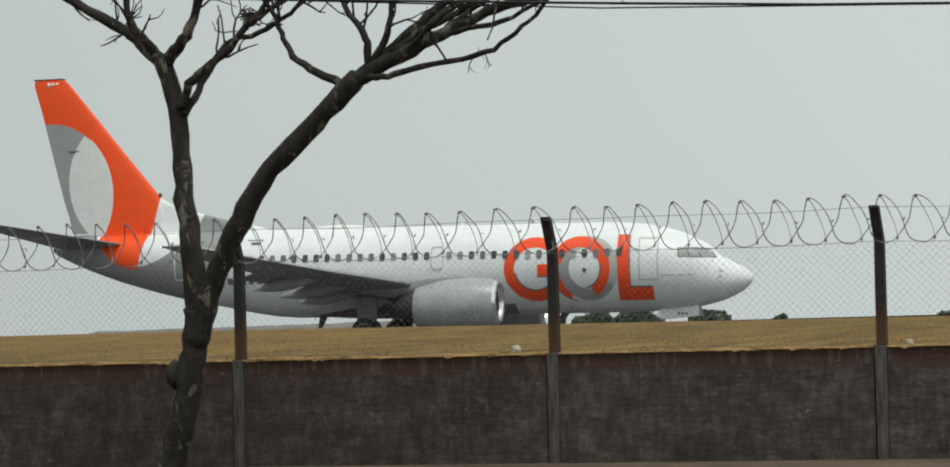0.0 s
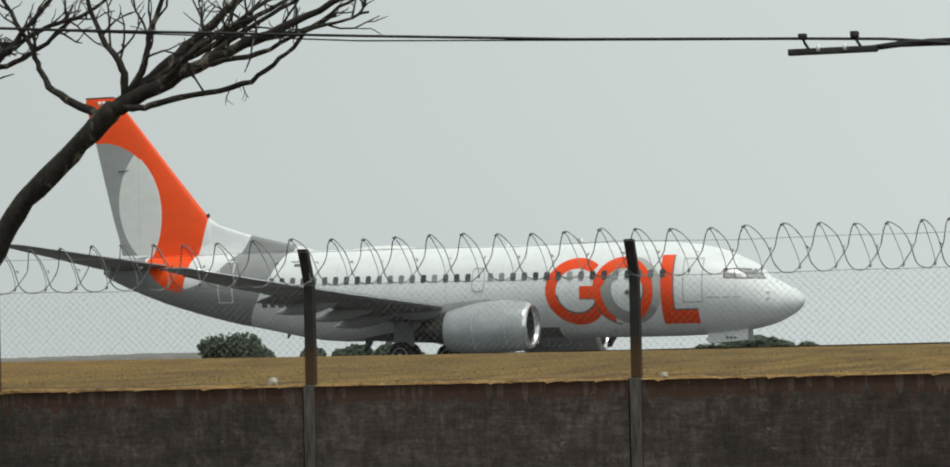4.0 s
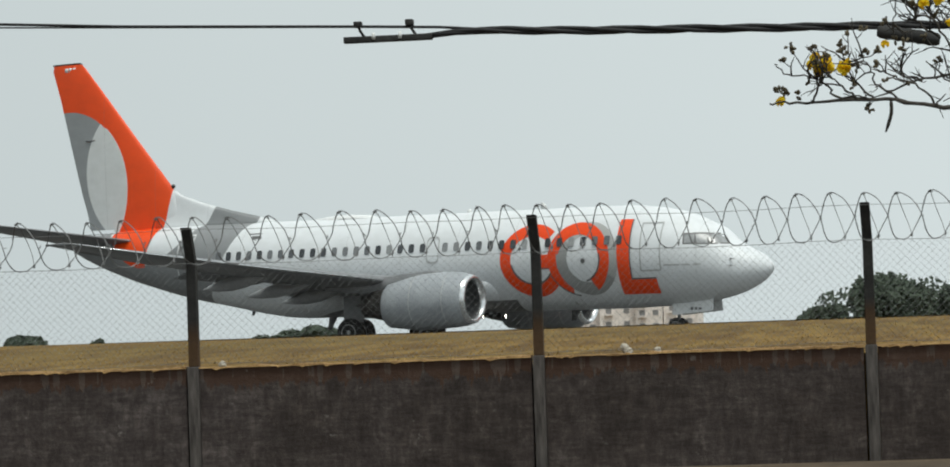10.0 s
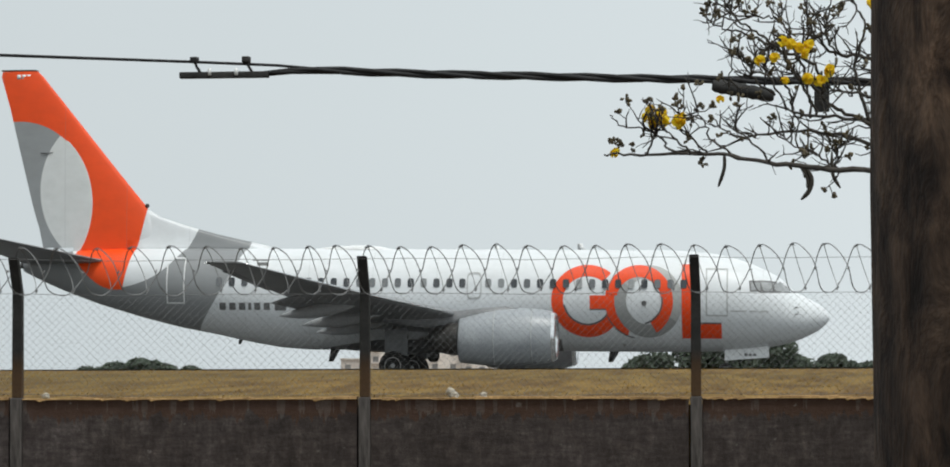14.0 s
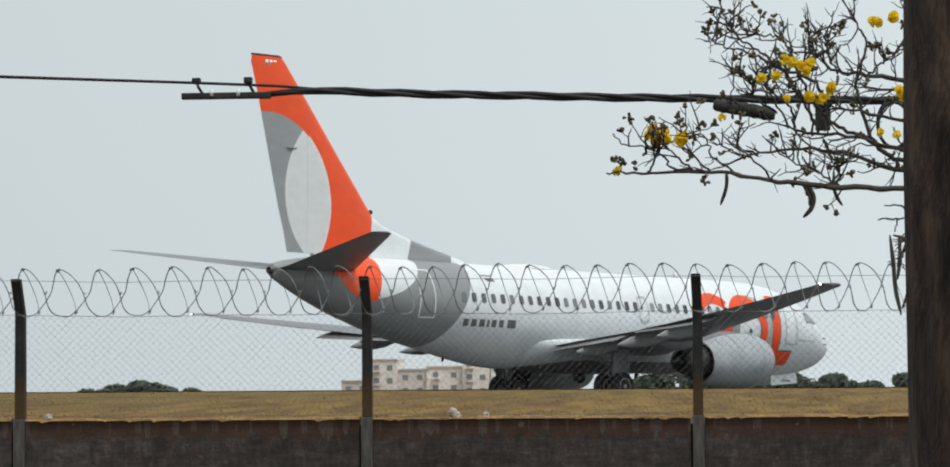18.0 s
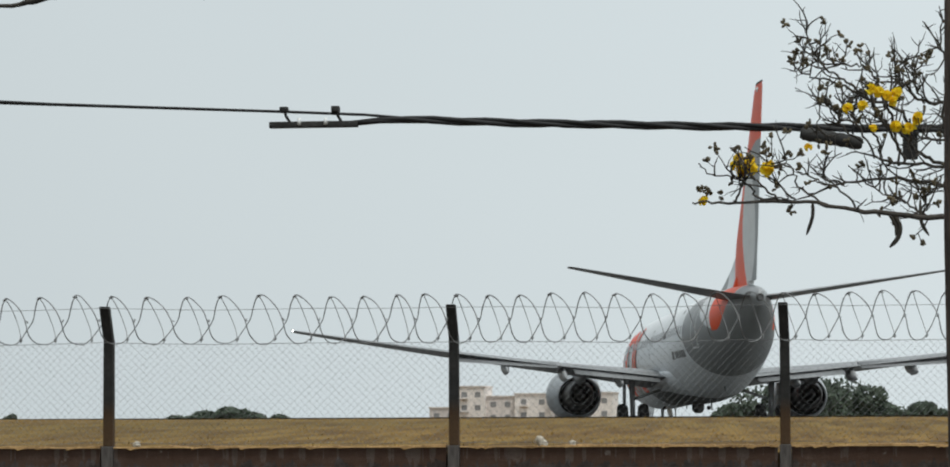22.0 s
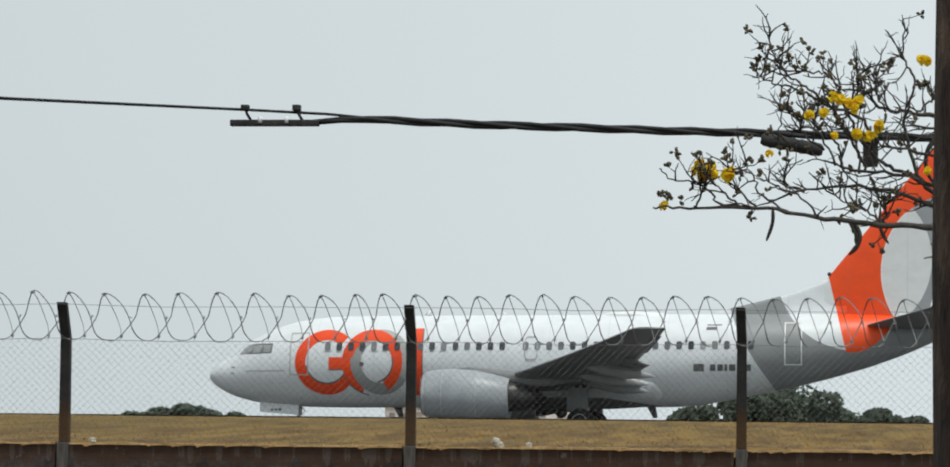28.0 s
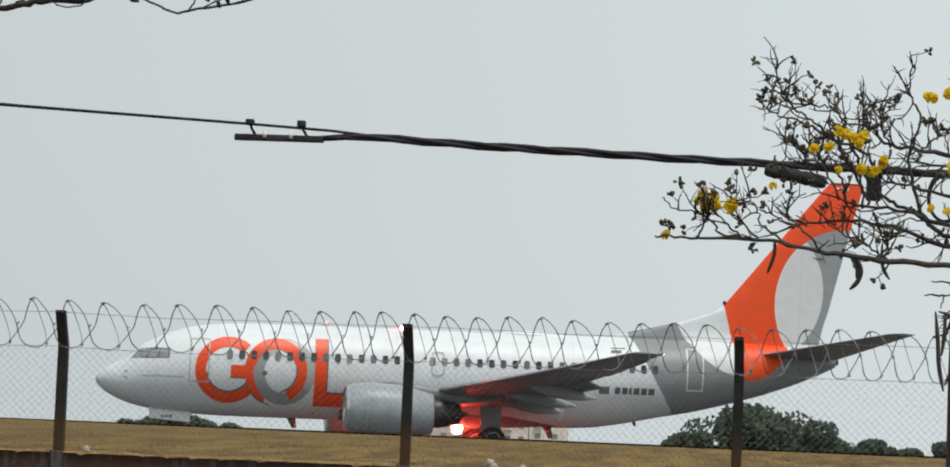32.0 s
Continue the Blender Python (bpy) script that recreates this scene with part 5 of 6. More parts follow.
def twigs(bm, fine, rng, count, length, r, depth=1, up=0.5, spread=1.0):
    ends = []
    for _ in range(count):
        k = rng.randrange(len(fine) // 3, len(fine) - 1)
        p = fine[k]
        d = (fine[k + 1] - fine[k - 1]).normalized()
        side = Vector((rng.gauss(0, 1), rng.gauss(0, 0.6), rng.gauss(up, 0.8))).normalized()
        row = [p]
        way = (d * 0.7 + side * spread).normalized()
        ln = length * rng.uniform(0.5, 1.2)
        for j in range(4):
            way = (way + Vector((rng.gauss(0, 0.25), rng.gauss(0, 0.25), rng.gauss(0.06, 0.25)))).normalized()
            row.append(row[-1] + way * ln / 4)
        tube(bm, row, [r, r * 0.9, r * 0.78, r * 0.62, r * 0.45], 5)
        ends.append(row)
        if depth > 1:
            ends += twigs(bm, row, rng, 2, length * 0.55, r * 0.6, depth - 1, up, spread)
    return ends


def build_bare_tree():
    rng = random.Random(11)
    tree = thing("bare_tree", "leafless forked tree with dark lichen-patched bark by the wall", "tree")
    Y = 26.4
    P = lambda *rows: [(x * (1 + dy / Y), Y + dy, EYE + (z - EYE) * (1 + dy / Y)) for x, dy, z in rows]
    bm = bmesh.new()
    limb(bm, P((-12.98, 0, 0.25), (-12.93, 0, 0.5), (-12.8, 0, 1.0), (-12.71, 0, 1.45), (-12.65, 0, 1.9)), 0.13, 0.115, rng, 0.012, 14)
    for dz, dx in ((1.32, -0.13),):
        r = bmesh.ops.create_icosphere(bm, subdivisions=2, radius=0.1)
        for v in r["verts"]:
            v.co = Vector((v.co.x, v.co.y, v.co.z * 1.4)) * rng.uniform(0.9, 1.1) + Vector((-12.74 + dx, Y, dz))
    part("trunk", bm, BARK, tree)
    main = []
    main.append((P((-12.67, 0, 1.85), (-12.68, 0, 2.38), (-12.75, 0.05, 2.87), (-12.8, 0.1, 3.58), (-12.94, 0.1, 4.13)), 0.1, 0.078))
    main.append((P((-12.66, 0, 1.6), (-12.5, -0.05, 2.1), (-12.31, -0.1, 2.48), (-12.0, -0.15, 3.0), (-11.47, -0.2, 3.49), (-11.05, -0.25, 3.89)), 0.1, 0.085))
    main.append((P((-11.08, -0.25, 3.86), (-10.53, -0.3, 4.1), (-10.08, -0.3, 4.29), (-9.5, -0.3, 4.5), (-8.9, -0.3, 4.75), (-8.3, -0.3, 5.05)), 0.075, 0.012))
    main.append((P((-11.05, -0.25, 3.88), (-10.6, -0.1, 4.2), (-10.2, 0, 4.5), (-9.7, 0.1, 4.9), (-9.2, 0.1, 5.2)), 0.06, 0.015))
    main.append((P((-12.93, 0.1, 4.1), (-13.15, 0.15, 4.3), (-13.4, 0.2, 4.48), (-13.9, 0.3, 4.75), (-14.6, 0.4, 5.2)), 0.07, 0.03))
    main.append((P((-12.93, 0.1, 4.1), (-12.72, 0, 4.3), (-12.6, 0, 4.55), (-12.45, 0, 5.1)), 0.065, 0.03))
    main.append((P((-13.0, 0.1, 4.2), (-13.25, -0.1, 4.5), (-13.3, -0.2, 5.0)), 0.05, 0.02))
    main.append((P((-12.76, 0.05, 3.7), (-12.63, 0, 3.95), (-12.33, 0, 4.15), (-12.09, 0, 4.4), (-11.88, 0, 4.6), (-11.5, 0, 5.0)), 0.045, 0.018))
    main.append((P((-12.74, 0.05, 3.62), (-12.55, 0.2, 3.9), (-12.3, 0.3, 4.25), (-11.9, 0.4, 4.35), (-11.4, 0.4, 4.7)), 0.04, 0.016))
    main.append((P((-11.15, -0.22, 3.82), (-11.51, -0.1, 3.98), (-11.72, 0, 4.2), (-11.85, 0, 4.5), (-12.1, 0, 4.9)), 0.04, 0.016))
    main.append((P((-10.95, -0.25, 3.95), (-10.97, -0.3, 4.23), (-11.15, -0.3, 4.5), (-11.3, -0.3, 4.9)), 0.04, 0.018))
    main.append((P((-10.9, -0.25, 4.0), (-10.76, -0.3, 4.25), (-10.69, -0.3, 4.54), (-10.5, -0.3, 5.0)), 0.038, 0.016))
    main.append((P((-11.0, -0.25, 3.88), (-10.77, -0.4, 3.88), (-10.42, -0.4, 3.96), (-9.86, -0.4, 4.03), (-9.52, -0.4, 4.24), (-9.2, -0.4, 4.5), (-8.8, -0.4, 4.73), (-8.35, -0.4, 4.85)), 0.032, 0.01))
    main.append((P((-10.5, -0.3, 4.1), (-10.25, -0.2, 4.4), (-9.85, -0.1, 4.6), (-9.4, 0, 4.9)), 0.035, 0.014))
    main.append((P((-10.2, -0.3, 4.22), (-9.7, -0.45, 4.3), (-9.2, -0.5, 4.48), (-8.7, -0.5, 4.6)), 0.028, 0.01))
    main.append((P((-10.75, -0.3, 4.02), (-10.45, -0.15, 4.18), (-9.95, -0.1, 4.33), (-9.45, 0, 4.45), (-9.0, 0, 4.52)), 0.032, 0.012))
    main.append((P((-10.6, -0.3, 4.06), (-10.35, -0.5, 4.3), (-10.0, -0.6, 4.52), (-9.6, -0.6, 4.66)), 0.028, 0.012))
    main.append((P((-10.85, -0.25, 4.0), (-10.5, -0.1, 4.22), (-10.1, 0, 4.4), (-9.7, 0, 4.62), (-9.2, 0, 4.85)), 0.04, 0.012))
    main.append((P((-10.3, -0.3, 4.2), (-9.95, -0.2, 4.42), (-9.5, -0.2, 4.66), (-9.0, -0.2, 4.95)), 0.03, 0.01))
    main.append((P((-12.0, 0.1, 4.45), (-11.7, 0.15, 4.62), (-11.3, 0.2, 4.72), (-10.9, 0.2, 5.0)), 0.026, 0.01))
    for k, (pts, r0, r1) in enumerate(main):
        bm = bmesh.new()
        fine = limb(bm, pts, r0, r1, rng, 0.012, 9)
        if k >= 2:
            twigs(bm, fine, rng, 2 if k == 12 else 6, 0.45, min(r1, 0.012), 2, 0.6, 0.75)
        if k == 12:
            twigs(bm, fine[8:18], rng, 3, 0.22, 0.006, 2, -0.9, 1.3)
        part("limb", bm, BARK, tree)
    # a small clump of dry matter in the crown
    bm = bmesh.new()
    for _ in range(40):
        c = Vector((-12.06 + rng.gauss(0, 0.05), Y, 4.47 + rng.gauss(0, 0.03)))
        d = Vector((rng.gauss(0, 1), rng.gauss(0, 1), rng.gauss(0, 0.6))).normalized() * 0.07
        tube(bm, [c - d, c, c + d], 0.006, 4)
    part("dry_clump", bm, TWIG, tree, "small clump of dry twigs")


build_bare_tree()


def flower(bm, c, size, rng):
    """Crumpled trumpet petals round a centre."""
    c = Vector(c)
    for _ in range(7):
        d = Vector((rng.gauss(0, 1), rng.gauss(0, 1), rng.gauss(0.2, 0.8))).normalized()
        a = d.orthogonal().normalized()
        b = d.cross(a)
        rows = []
        for r, h in ((0.12, 0.0), (0.24, 0.4), (0.55, 0.62)):
            rows.append([c + (a * math.cos(q) + b * math.sin(q)) * size * r * rng.uniform(0.8, 1.2) + d * size * h for q in [j * math.tau / 7 for j in range(7)]])
        loft(bm, rows, True, False)


def build_flowering_tree():
    rng = random.Random(23)
    tree = thing("flowering_tree", "nearly bare trumpet tree with yellow blossom and dry hanging pods", "tree")
    Y = 16.0
    P = lambda *rows: [(x, Y + dy, z) for x, dy, z in rows]
    bm = bmesh.new()
    limb(bm, P((2.2, 0.2, 0.12), (2.25, 0.2, 1.2), (2.15, 0.2, 2.2), (2.0, 0.2, 2.7)), 0.15, 0.12, rng, 0.012, 12)
    part("trunk", bm, BARK, tree)
    # boughs from the trunk outwards: depth, base and tip thickness, then x and height along each
    BOUGHS = (
        (-0.1, 0.02, 0.004, (2.02, 2.5), (1.2, 2.54), (0.49, 2.6), (0.11, 2.62), (-0.19, 2.655), (-0.48, 2.7), (-0.81, 2.7), (-0.98, 2.7)),
        (0.1, 0.018, 0.004, (2.02, 2.55), (1.2, 2.62), (0.49, 2.7), (0.17, 2.8), (-0.13, 2.82), (-0.42, 2.75)),
        (0.0, 0.017, 0.004, (2.0, 2.6), (1.2, 2.72), (0.49, 2.79), (0.23, 2.87), (-0.01, 2.89), (-0.15, 2.94)),
        (0.2, 0.016, 0.004, (2.0, 2.65), (1.2, 3.0), (0.49, 3.16), (0.29, 3.19), (0.13, 3.21), (0.04, 3.29), (-0.09, 3.3)),
        (0.1, 0.014, 0.003, (0.9, 2.66), (0.49, 2.75), (0.34, 2.82), (0.26, 3.02), (0.24, 3.14), (0.29, 3.33), (0.23, 3.45), (0.25, 3.6)),
        (0.25, 0.012, 0.003, (1.2, 3.02), (0.49, 3.11), (0.24, 3.13)),
        (-0.05, 0.012, 0.003, (1.2, 2.75), (0.49, 2.93), (0.18, 3.0), (0.08, 3.0)),
        (0.15, 0.01, 0.003, (0.29, 2.87), (0.17, 2.92), (0.05, 3.02), (-0.03, 3.16), (-0.09, 3.32), (-0.15, 3.38), (-0.27, 3.39), (-0.34, 3.44)),
        (0.1, 0.009, 0.003, (0.08, 3.0), (0.04, 3.14), (-0.15, 3.23), (-0.24, 3.28), (-0.36, 3.32), (-0.44, 3.34), (-0.5, 3.39)),
        (0.05, 0.007, 0.003, (-0.12, 3.2), (-0.21, 3.28), (-0.31, 3.35), (-0.4, 3.46), (-0.42, 3.6)),
        (0.0, 0.008, 0.003, (0.05, 2.89), (-0.01, 3.02), (-0.06, 3.11), (-0.03, 3.2), (0.03, 3.3), (0.0, 3.34), (0.04, 3.38), (0.09, 3.41), (0.15, 3.39)),
        (0.05, 0.007, 0.003, (0.02, 2.88), (0.02, 2.98), (-0.03, 3.08), (-0.09, 3.14), (-0.12, 3.25)),
        (0.1, 0.007, 0.003, (-0.06, 2.9), (-0.09, 3.02), (-0.15, 3.08), (-0.2, 3.14), (-0.18, 3.23)),
        (0.0, 0.006, 0.003, (-0.09, 2.92), (-0.18, 3.07), (-0.26, 3.11), (-0.32, 3.19), (-0.36, 3.18), (-0.37, 3.06)),
        (0.1, 0.006, 0.003, (-0.15, 3.0), (-0.24, 3.06), (-0.28, 3.14), (-0.22, 3.19)),
        (0.2, 0.006, 0.003, (0.15, 3.2), (0.1, 3.29), (0.09, 3.41)),
        (0.2, 0.006, 0.003, (0.3, 3.19), (0.35, 3.24), (0.41, 3.28), (0.5, 3.42), (0.48, 3.55)),
        (-0.1, 0.007, 0.003, (-0.5, 2.7), (-0.66, 2.72), (-0.7, 2.78), (-0.77, 2.82), (-0.89, 2.84), (-0.95, 2.89)),
        (-0.15, 0.006, 0.003, (-0.55, 2.7), (-0.63, 2.76), (-0.7, 2.84), (-0.77, 2.95)),
        (-0.1, 0.006, 0.003, (-0.78, 2.7), (-0.73, 2.8), (-0.7, 2.85)),
        (-0.05, 0.006, 0.003, (-0.48, 2.7), (-0.58, 2.81), (-0.62, 2.95)),
        (-0.1, 0.006, 0.003, (-0.32, 2.68), (-0.45, 2.76), (-0.49, 2.85), (-0.54, 2.92)),
        (0.0, 0.006, 0.003, (-0.18, 2.66), (-0.26, 2.76), (-0.38, 2.81), (-0.46, 2.89)),
        (0.05, 0.006, 0.003, (-0.24, 2.79), (-0.35, 2.83), (-0.33, 2.91)),
        (0.0, 0.007, 0.003, (0.3, 2.62), (0.15, 2.63), (0.06, 2.69), (-0.04, 2.73), (-0.14, 2.81)),
        (0.0, 0.006, 0.003, (0.11, 2.62), (0.15, 2.67), (0.14, 2.74), (0.08, 2.79)),
        (0.2, 0.012, 0.003, (1.2, 2.6), (0.9, 2.45), (0.7, 2.5), (0.5, 2.42), (0.47, 2.3)),
    )
    ends = []
    for k, (dy, r0, r1, *line) in enumerate(BOUGHS):
        bm = bmesh.new()
        fine = limb(bm, P(*[(x, dy, z) for x, z in line]), r0, r1, rng, 0.008, 7, 6)
        inner = line[-1][0] > -0.45 and len(line) > 3
        ends += twigs(bm, fine, rng, 14 if inner else 5, 0.16, 0.0048, 2, {0: -0.1, 26: -0.6}.get(k, 0.35), 0.95)
        part("branch", bm, TWIG, tree)
    # dry calyces and buds in clumps at the ends of the twigs
    bm = bmesh.new()

    def clump(p, n, spread):
        for _ in range(n):
            c = p + Vector((rng.gauss(0, spread), rng.gauss(0, spread), rng.gauss(0, spread * 0.8)))
            d = Vector((rng.gauss(0, 1), rng.gauss(0, 1), rng.gauss(0.3, 1))).normalized()
            tube(bm, [c, c + d * 0.008, c + d * 0.016 + Vector((0, 0, 0.004)), c + d * 0.024], [0.003, 0.0075, 0.008, 0.004], 5)

    for row in ends:
        if rng.random() < 0.14:
            clump(row[-1], rng.randint(3, 6), 0.006)
    for x, z in ((-0.94, 2.77), (-0.91, 2.75), (-0.84, 2.74), (-0.87, 2.97), (-0.77, 2.96), (-0.52, 2.93), (-0.63, 2.97), (-0.62, 2.94), (-0.35, 3.19), (-0.28, 3.15), (-0.43, 3.38), (-0.49, 3.39), (-0.33, 3.44), (-0.27, 3.4), (0.02, 3.34), (0.3, 3.3), (0.15, 2.75), (-0.02, 2.71), (-0.51, 2.66), (0.38, 3.27), (-0.27, 3.27), (-0.35, 3.25), (0.15, 3.39), (-0.56, 2.87), (-0.46, 2.87)):
        clump(Vector((x, Y - 0.05, z)), 8, 0.009)
    tagged(part("dry_growth", bm, BUD, tree, "dry brown calyces"), kind="stuff")
    for x, z, s, n in ((-0.69, 2.87, 0.046, 3), (-0.74, 2.85, 0.042, 2), (-0.74, 2.915, 0.034, 3), (-0.61, 2.865, 0.024, 2), (-0.92, 2.71, 0.026, 2), (-0.42, 2.97, 0.026, 1), (-0.18, 3.15, 0.034, 2), (-0.08, 3.23, 0.036, 2), (-0.015, 3.21, 0.034, 3), (-0.12, 3.05, 0.028, 1), (0.05, 3.08, 0.036, 3), (0.16, 3.1, 0.032, 2), (0.45, 3.06, 0.036, 2), (0.32, 3.42, 0.034, 3), (0.38, 3.44, 0.034, 2), (0.42, 2.88, 0.028, 2), (0.6, 3.3, 0.04, 2), (0.68, 3.05, 0.036, 2)):
        bm = bmesh.new()
        for _ in range(n):
            flower(bm, (x + rng.gauss(0, 0.026), Y + rng.gauss(-0.09, 0.02), z + rng.gauss(0, 0.016)), s, rng)
        part("blossom", bm, PETAL, tree, "bright yellow trumpet blossom")
    # a drooping side twig with a bunch of long pods, and single pods under the boughs
    bm = bmesh.new()
    for row in (((0.75, 2.6), (0.55, 2.52), (0.49, 2.48), (0.43, 2.46), (0.41, 2.4)), ((0.43, 2.46), (0.38, 2.465), (0.33, 2.46)), ((0.49, 2.49), (0.44, 2.525), (0.36, 2.53))):
        limb(bm, P(*[(x, -0.05, z) for x, z in row]), 0.006, 0.003, rng, 0.004, 6)
    part("branch", bm, TWIG, tree)
    PODS = (
        (0.011, (0.385, 2.385), (0.4, 2.25), (0.41, 2.12), (0.435, 2.0)),
        (0.009, (0.43, 2.385), (0.432, 2.28), (0.42, 2.17)),
        (0.011, (0.4, 2.385), (0.46, 2.36), (0.49, 2.27), (0.48, 2.14), (0.44, 2.03)),
        (0.009, (-0.4, 2.71), (-0.4, 2.63), (-0.43, 2.54)),
        (0.012, (-0.02, 2.65), (0.02, 2.58), (0.01, 2.52), (-0.03, 2.475)),
        (0.008, (-0.04, 2.65), (0.0, 2.58), (0.0, 2.53)),
        (0.009, (0.12, 2.71), (0.12, 2.63), (0.13, 2.58), (0.16, 2.53)),
        (0.01, (0.6, 2.71), (0.61, 2.57), (0.61, 2.45), (0.6, 2.38)),
    )
    for r, *row in PODS:
        bm = bmesh.new()
        pts = P(*[(x, -0.06, z) for x, z in row])
        fine = []
        for k in range(len(pts) - 1):
            a0, b0, c0, d0 = (Vector(pts[min(max(k + o, 0), len(pts) - 1)]) for o in (-1, 0, 1, 2))
            for q in range(4):
                t = q / 4
                fine.append(0.5 * ((2 * b0) + (c0 - a0) * t + (2 * a0 - 5 * b0 + 4 * c0 - d0) * t * t + (3 * b0 - a0 - 3 * c0 + d0) * t**3))
        fine.append(Vector(pts[-1]))
        n = len(fine) - 1
        tube(bm, fine, [r * (0.35 + 0.65 * min(1.0, 4 * k / n, 5 * (n - k) / n)) for k in range(n + 1)], 7)
        part("pod", bm, POD, tree, "long dry seed pod")


build_flowering_tree()


def build_near_tree():
    rng = random.Random(5)
    tree = thing("street_tree", "rough brown-barked tree trunk close beside the kerb", "tree")
    bm = bmesh.new()
    rings = []
    for k in range(60):
        z = -0.02 + k * 0.075
        r = 0.12 + 0.05 * math.exp(-z * 3)
        ring = []
        for j in range(36):
            a = j * math.tau / 36
            q = r * (1 + 0.012 * math.sin(a * 7 + z * 1.1) * (z < 1.2) + 0.02 * noise.noise((math.cos(a) * 4, math.sin(a) * 4, z * 5)))
            ring.append((0.13 + q * math.cos(a), 1.0 + q * math.sin(a), z))
        rings.append(ring)
    loft(bm, rings)
    part("trunk", bm, NEARBARK, tree)
    bm = bmesh.new()
    limb(bm, [(0.15, 1.0, 4.3), (-0.3, 2.6, 4.9), (-0.9, 5.5, 4.4), (-1.35, 8.2, 3.4), (-1.58, 8.9, 3.0)], 0.05, 0.004, rng, 0.01)
    limb(bm, [(-1.58, 8.9, 3.0), (-1.68, 9, 2.905), (-1.78, 9, 2.87), (-1.89, 9, 2.85), (-1.94, 9, 2.84), (-1.99, 9, 2.86), (-2.05, 9, 2.882), (-2.12, 9, 2.9)], 0.004, 0.003, rng, 0.002)
    for row in (((-1.9, 2.85), (-1.885, 2.87), (-1.88, 2.91)), ((-1.75, 2.875), (-1.745, 2.89), (-1.74, 2.92)), ((-2.05, 2.88), (-2.06, 2.868), (-2.07, 2.872)), ((-1.86, 2.856), (-1.83, 2.872), (-1.8, 2.885), (-1.79, 2.87))):
        tube(bm, [(x, 9, z) for x, z in row], 0.0025, 5)
    for x, z in ((-1.85, 2.882), (-1.825, 2.89), (-1.815, 2.868), (-1.79, 2.88), (-2.06, 2.89), (-2.055, 2.872)):
        d = Vector((rng.uniform(-1, 1), 0.3, rng.uniform(-1, 1))).normalized() * 0.012
        tube(bm, [Vector((x, 9, z)) - d, Vector((x, 9, z)), Vector((x, 9, z)) + d], [0.003, 0.007, 0.003], 5)
    part("limb", bm, TWIG, tree)
    bm = bmesh.new()
    limb(bm, [(-0.9, 5.5, 4.4), (-1.7, 7.6, 3.6), (-2.0, 8.7, 3.05), (-2.17, 9, 2.89), (-2.29, 9, 2.873), (-2.38, 9, 2.853), (-2.48, 9.05, 2.84), (-2.62, 9.1, 2.84)], 0.025, 0.004, rng, 0.003)
    tube(bm, [(-2.3, 9, 2.872), (-2.28, 9, 2.853), (-2.25, 9, 2.847), (-2.21, 9, 2.853), (-2.19, 9, 2.872)], 0.0022, 5)
    tube(bm, [(-2.4, 9, 2.857), (-2.37, 9, 2.868), (-2.35, 9, 2.885), (-2.34, 9, 2.91)], 0.0025, 5)
    tube(bm, [(-2.45, 9, 2.846), (-2.44, 9, 2.86), (-2.45, 9, 2.875)], 0.003, 5)
    part("limb", bm, TWIG, tree)
    bm = bmesh.new()
    limb(bm, [(0.15, 1.0, 4.3), (0.7, 0.6, 5.2), (1.5, 0.2, 6.2)], 0.08, 0.03, rng, 0.02)
    part("limb", bm, NEARBARK, tree)


build_near_tree()

# ---- far trees and buildings ----


def field_z(y):
    return float(np.interp(y, [100, 170, 700, 4600], [EYE + 0.02, EYE - 1.12, EYE - 4.5, EYE - 30]))


def far_tree(x, y, width, top, seed, flat=False, name="tree", label="round dark green tree at the field's far edge"):
    rng = random.Random(seed)
    base = field_z(y) - 0.05
    tree = thing(name, label, "tree", "far trees")
    bm = bmesh.new()
    tube(bm, [(x, y, base), (x + 0.1, y, base + (top - base) * 0.55)], [0.3, 0.14], 8)
    for k in range(4):
        a = k * 1.57 + rng.random()
        tube(bm, [(x, y, base + (top - base) * 0.35), (x + width * 0.28 * math.cos(a), y + width * 0.2 * math.sin(a), base + (top - base) * 0.75)], [0.12, 0.05], 6)
    part("trunk", bm, BARK, tree)
    verts, faces = [], []
    n = int(800 + width * 320)
    h = top - base
    lobes = [(rng.uniform(-0.34, 0.34) * width, rng.uniform(-0.25, 0.25) * width, rng.uniform(0.35, 0.72) * h, rng.uniform(0.16, 0.26) * width) for _ in range(9)]
    if not flat:
        lobes.append((0, 0, h * 0.62, 0.3 * width))
    for _ in range(n):
        lx, ly, lz, lr = lobes[rng.randrange(len(lobes))]
        d = Vector((rng.gauss(0, 1), rng.gauss(0, 1), rng.gauss(0.25, 0.8))).normalized() * lr * rng.uniform(0.7, 1.05)
        sq = 0.55 if flat else 0.8
        z = min(base + lz + d.z * sq, top - rng.uniform(0, 0.12) * h)
        c = Vector((x + lx + d.x, y + ly + d.y, max(base + 0.15, z)))
        s = rng.uniform(0.12, 0.26)
        for _ in range(2):
            u = Vector((rng.gauss(0, 1), rng.gauss(0, 1), rng.gauss(0, 0.35 if flat else 1))).normalized() * s * (1.9 if flat else 1)
            w = u.orthogonal().normalized() * s * 0.8
            k = len(verts)
            verts.extend([tuple(c - u), tuple(c + w), tuple(c + u * 0.9), tuple(c - w * 0.9)])
            faces.append((k, k + 1, k + 2, k + 3))
    me = bpy.data.meshes.new("crown")
    me.from_pydata(verts, [], faces)
    me.materials.append(FOLIAGE)
    shared("crown", me, tree)


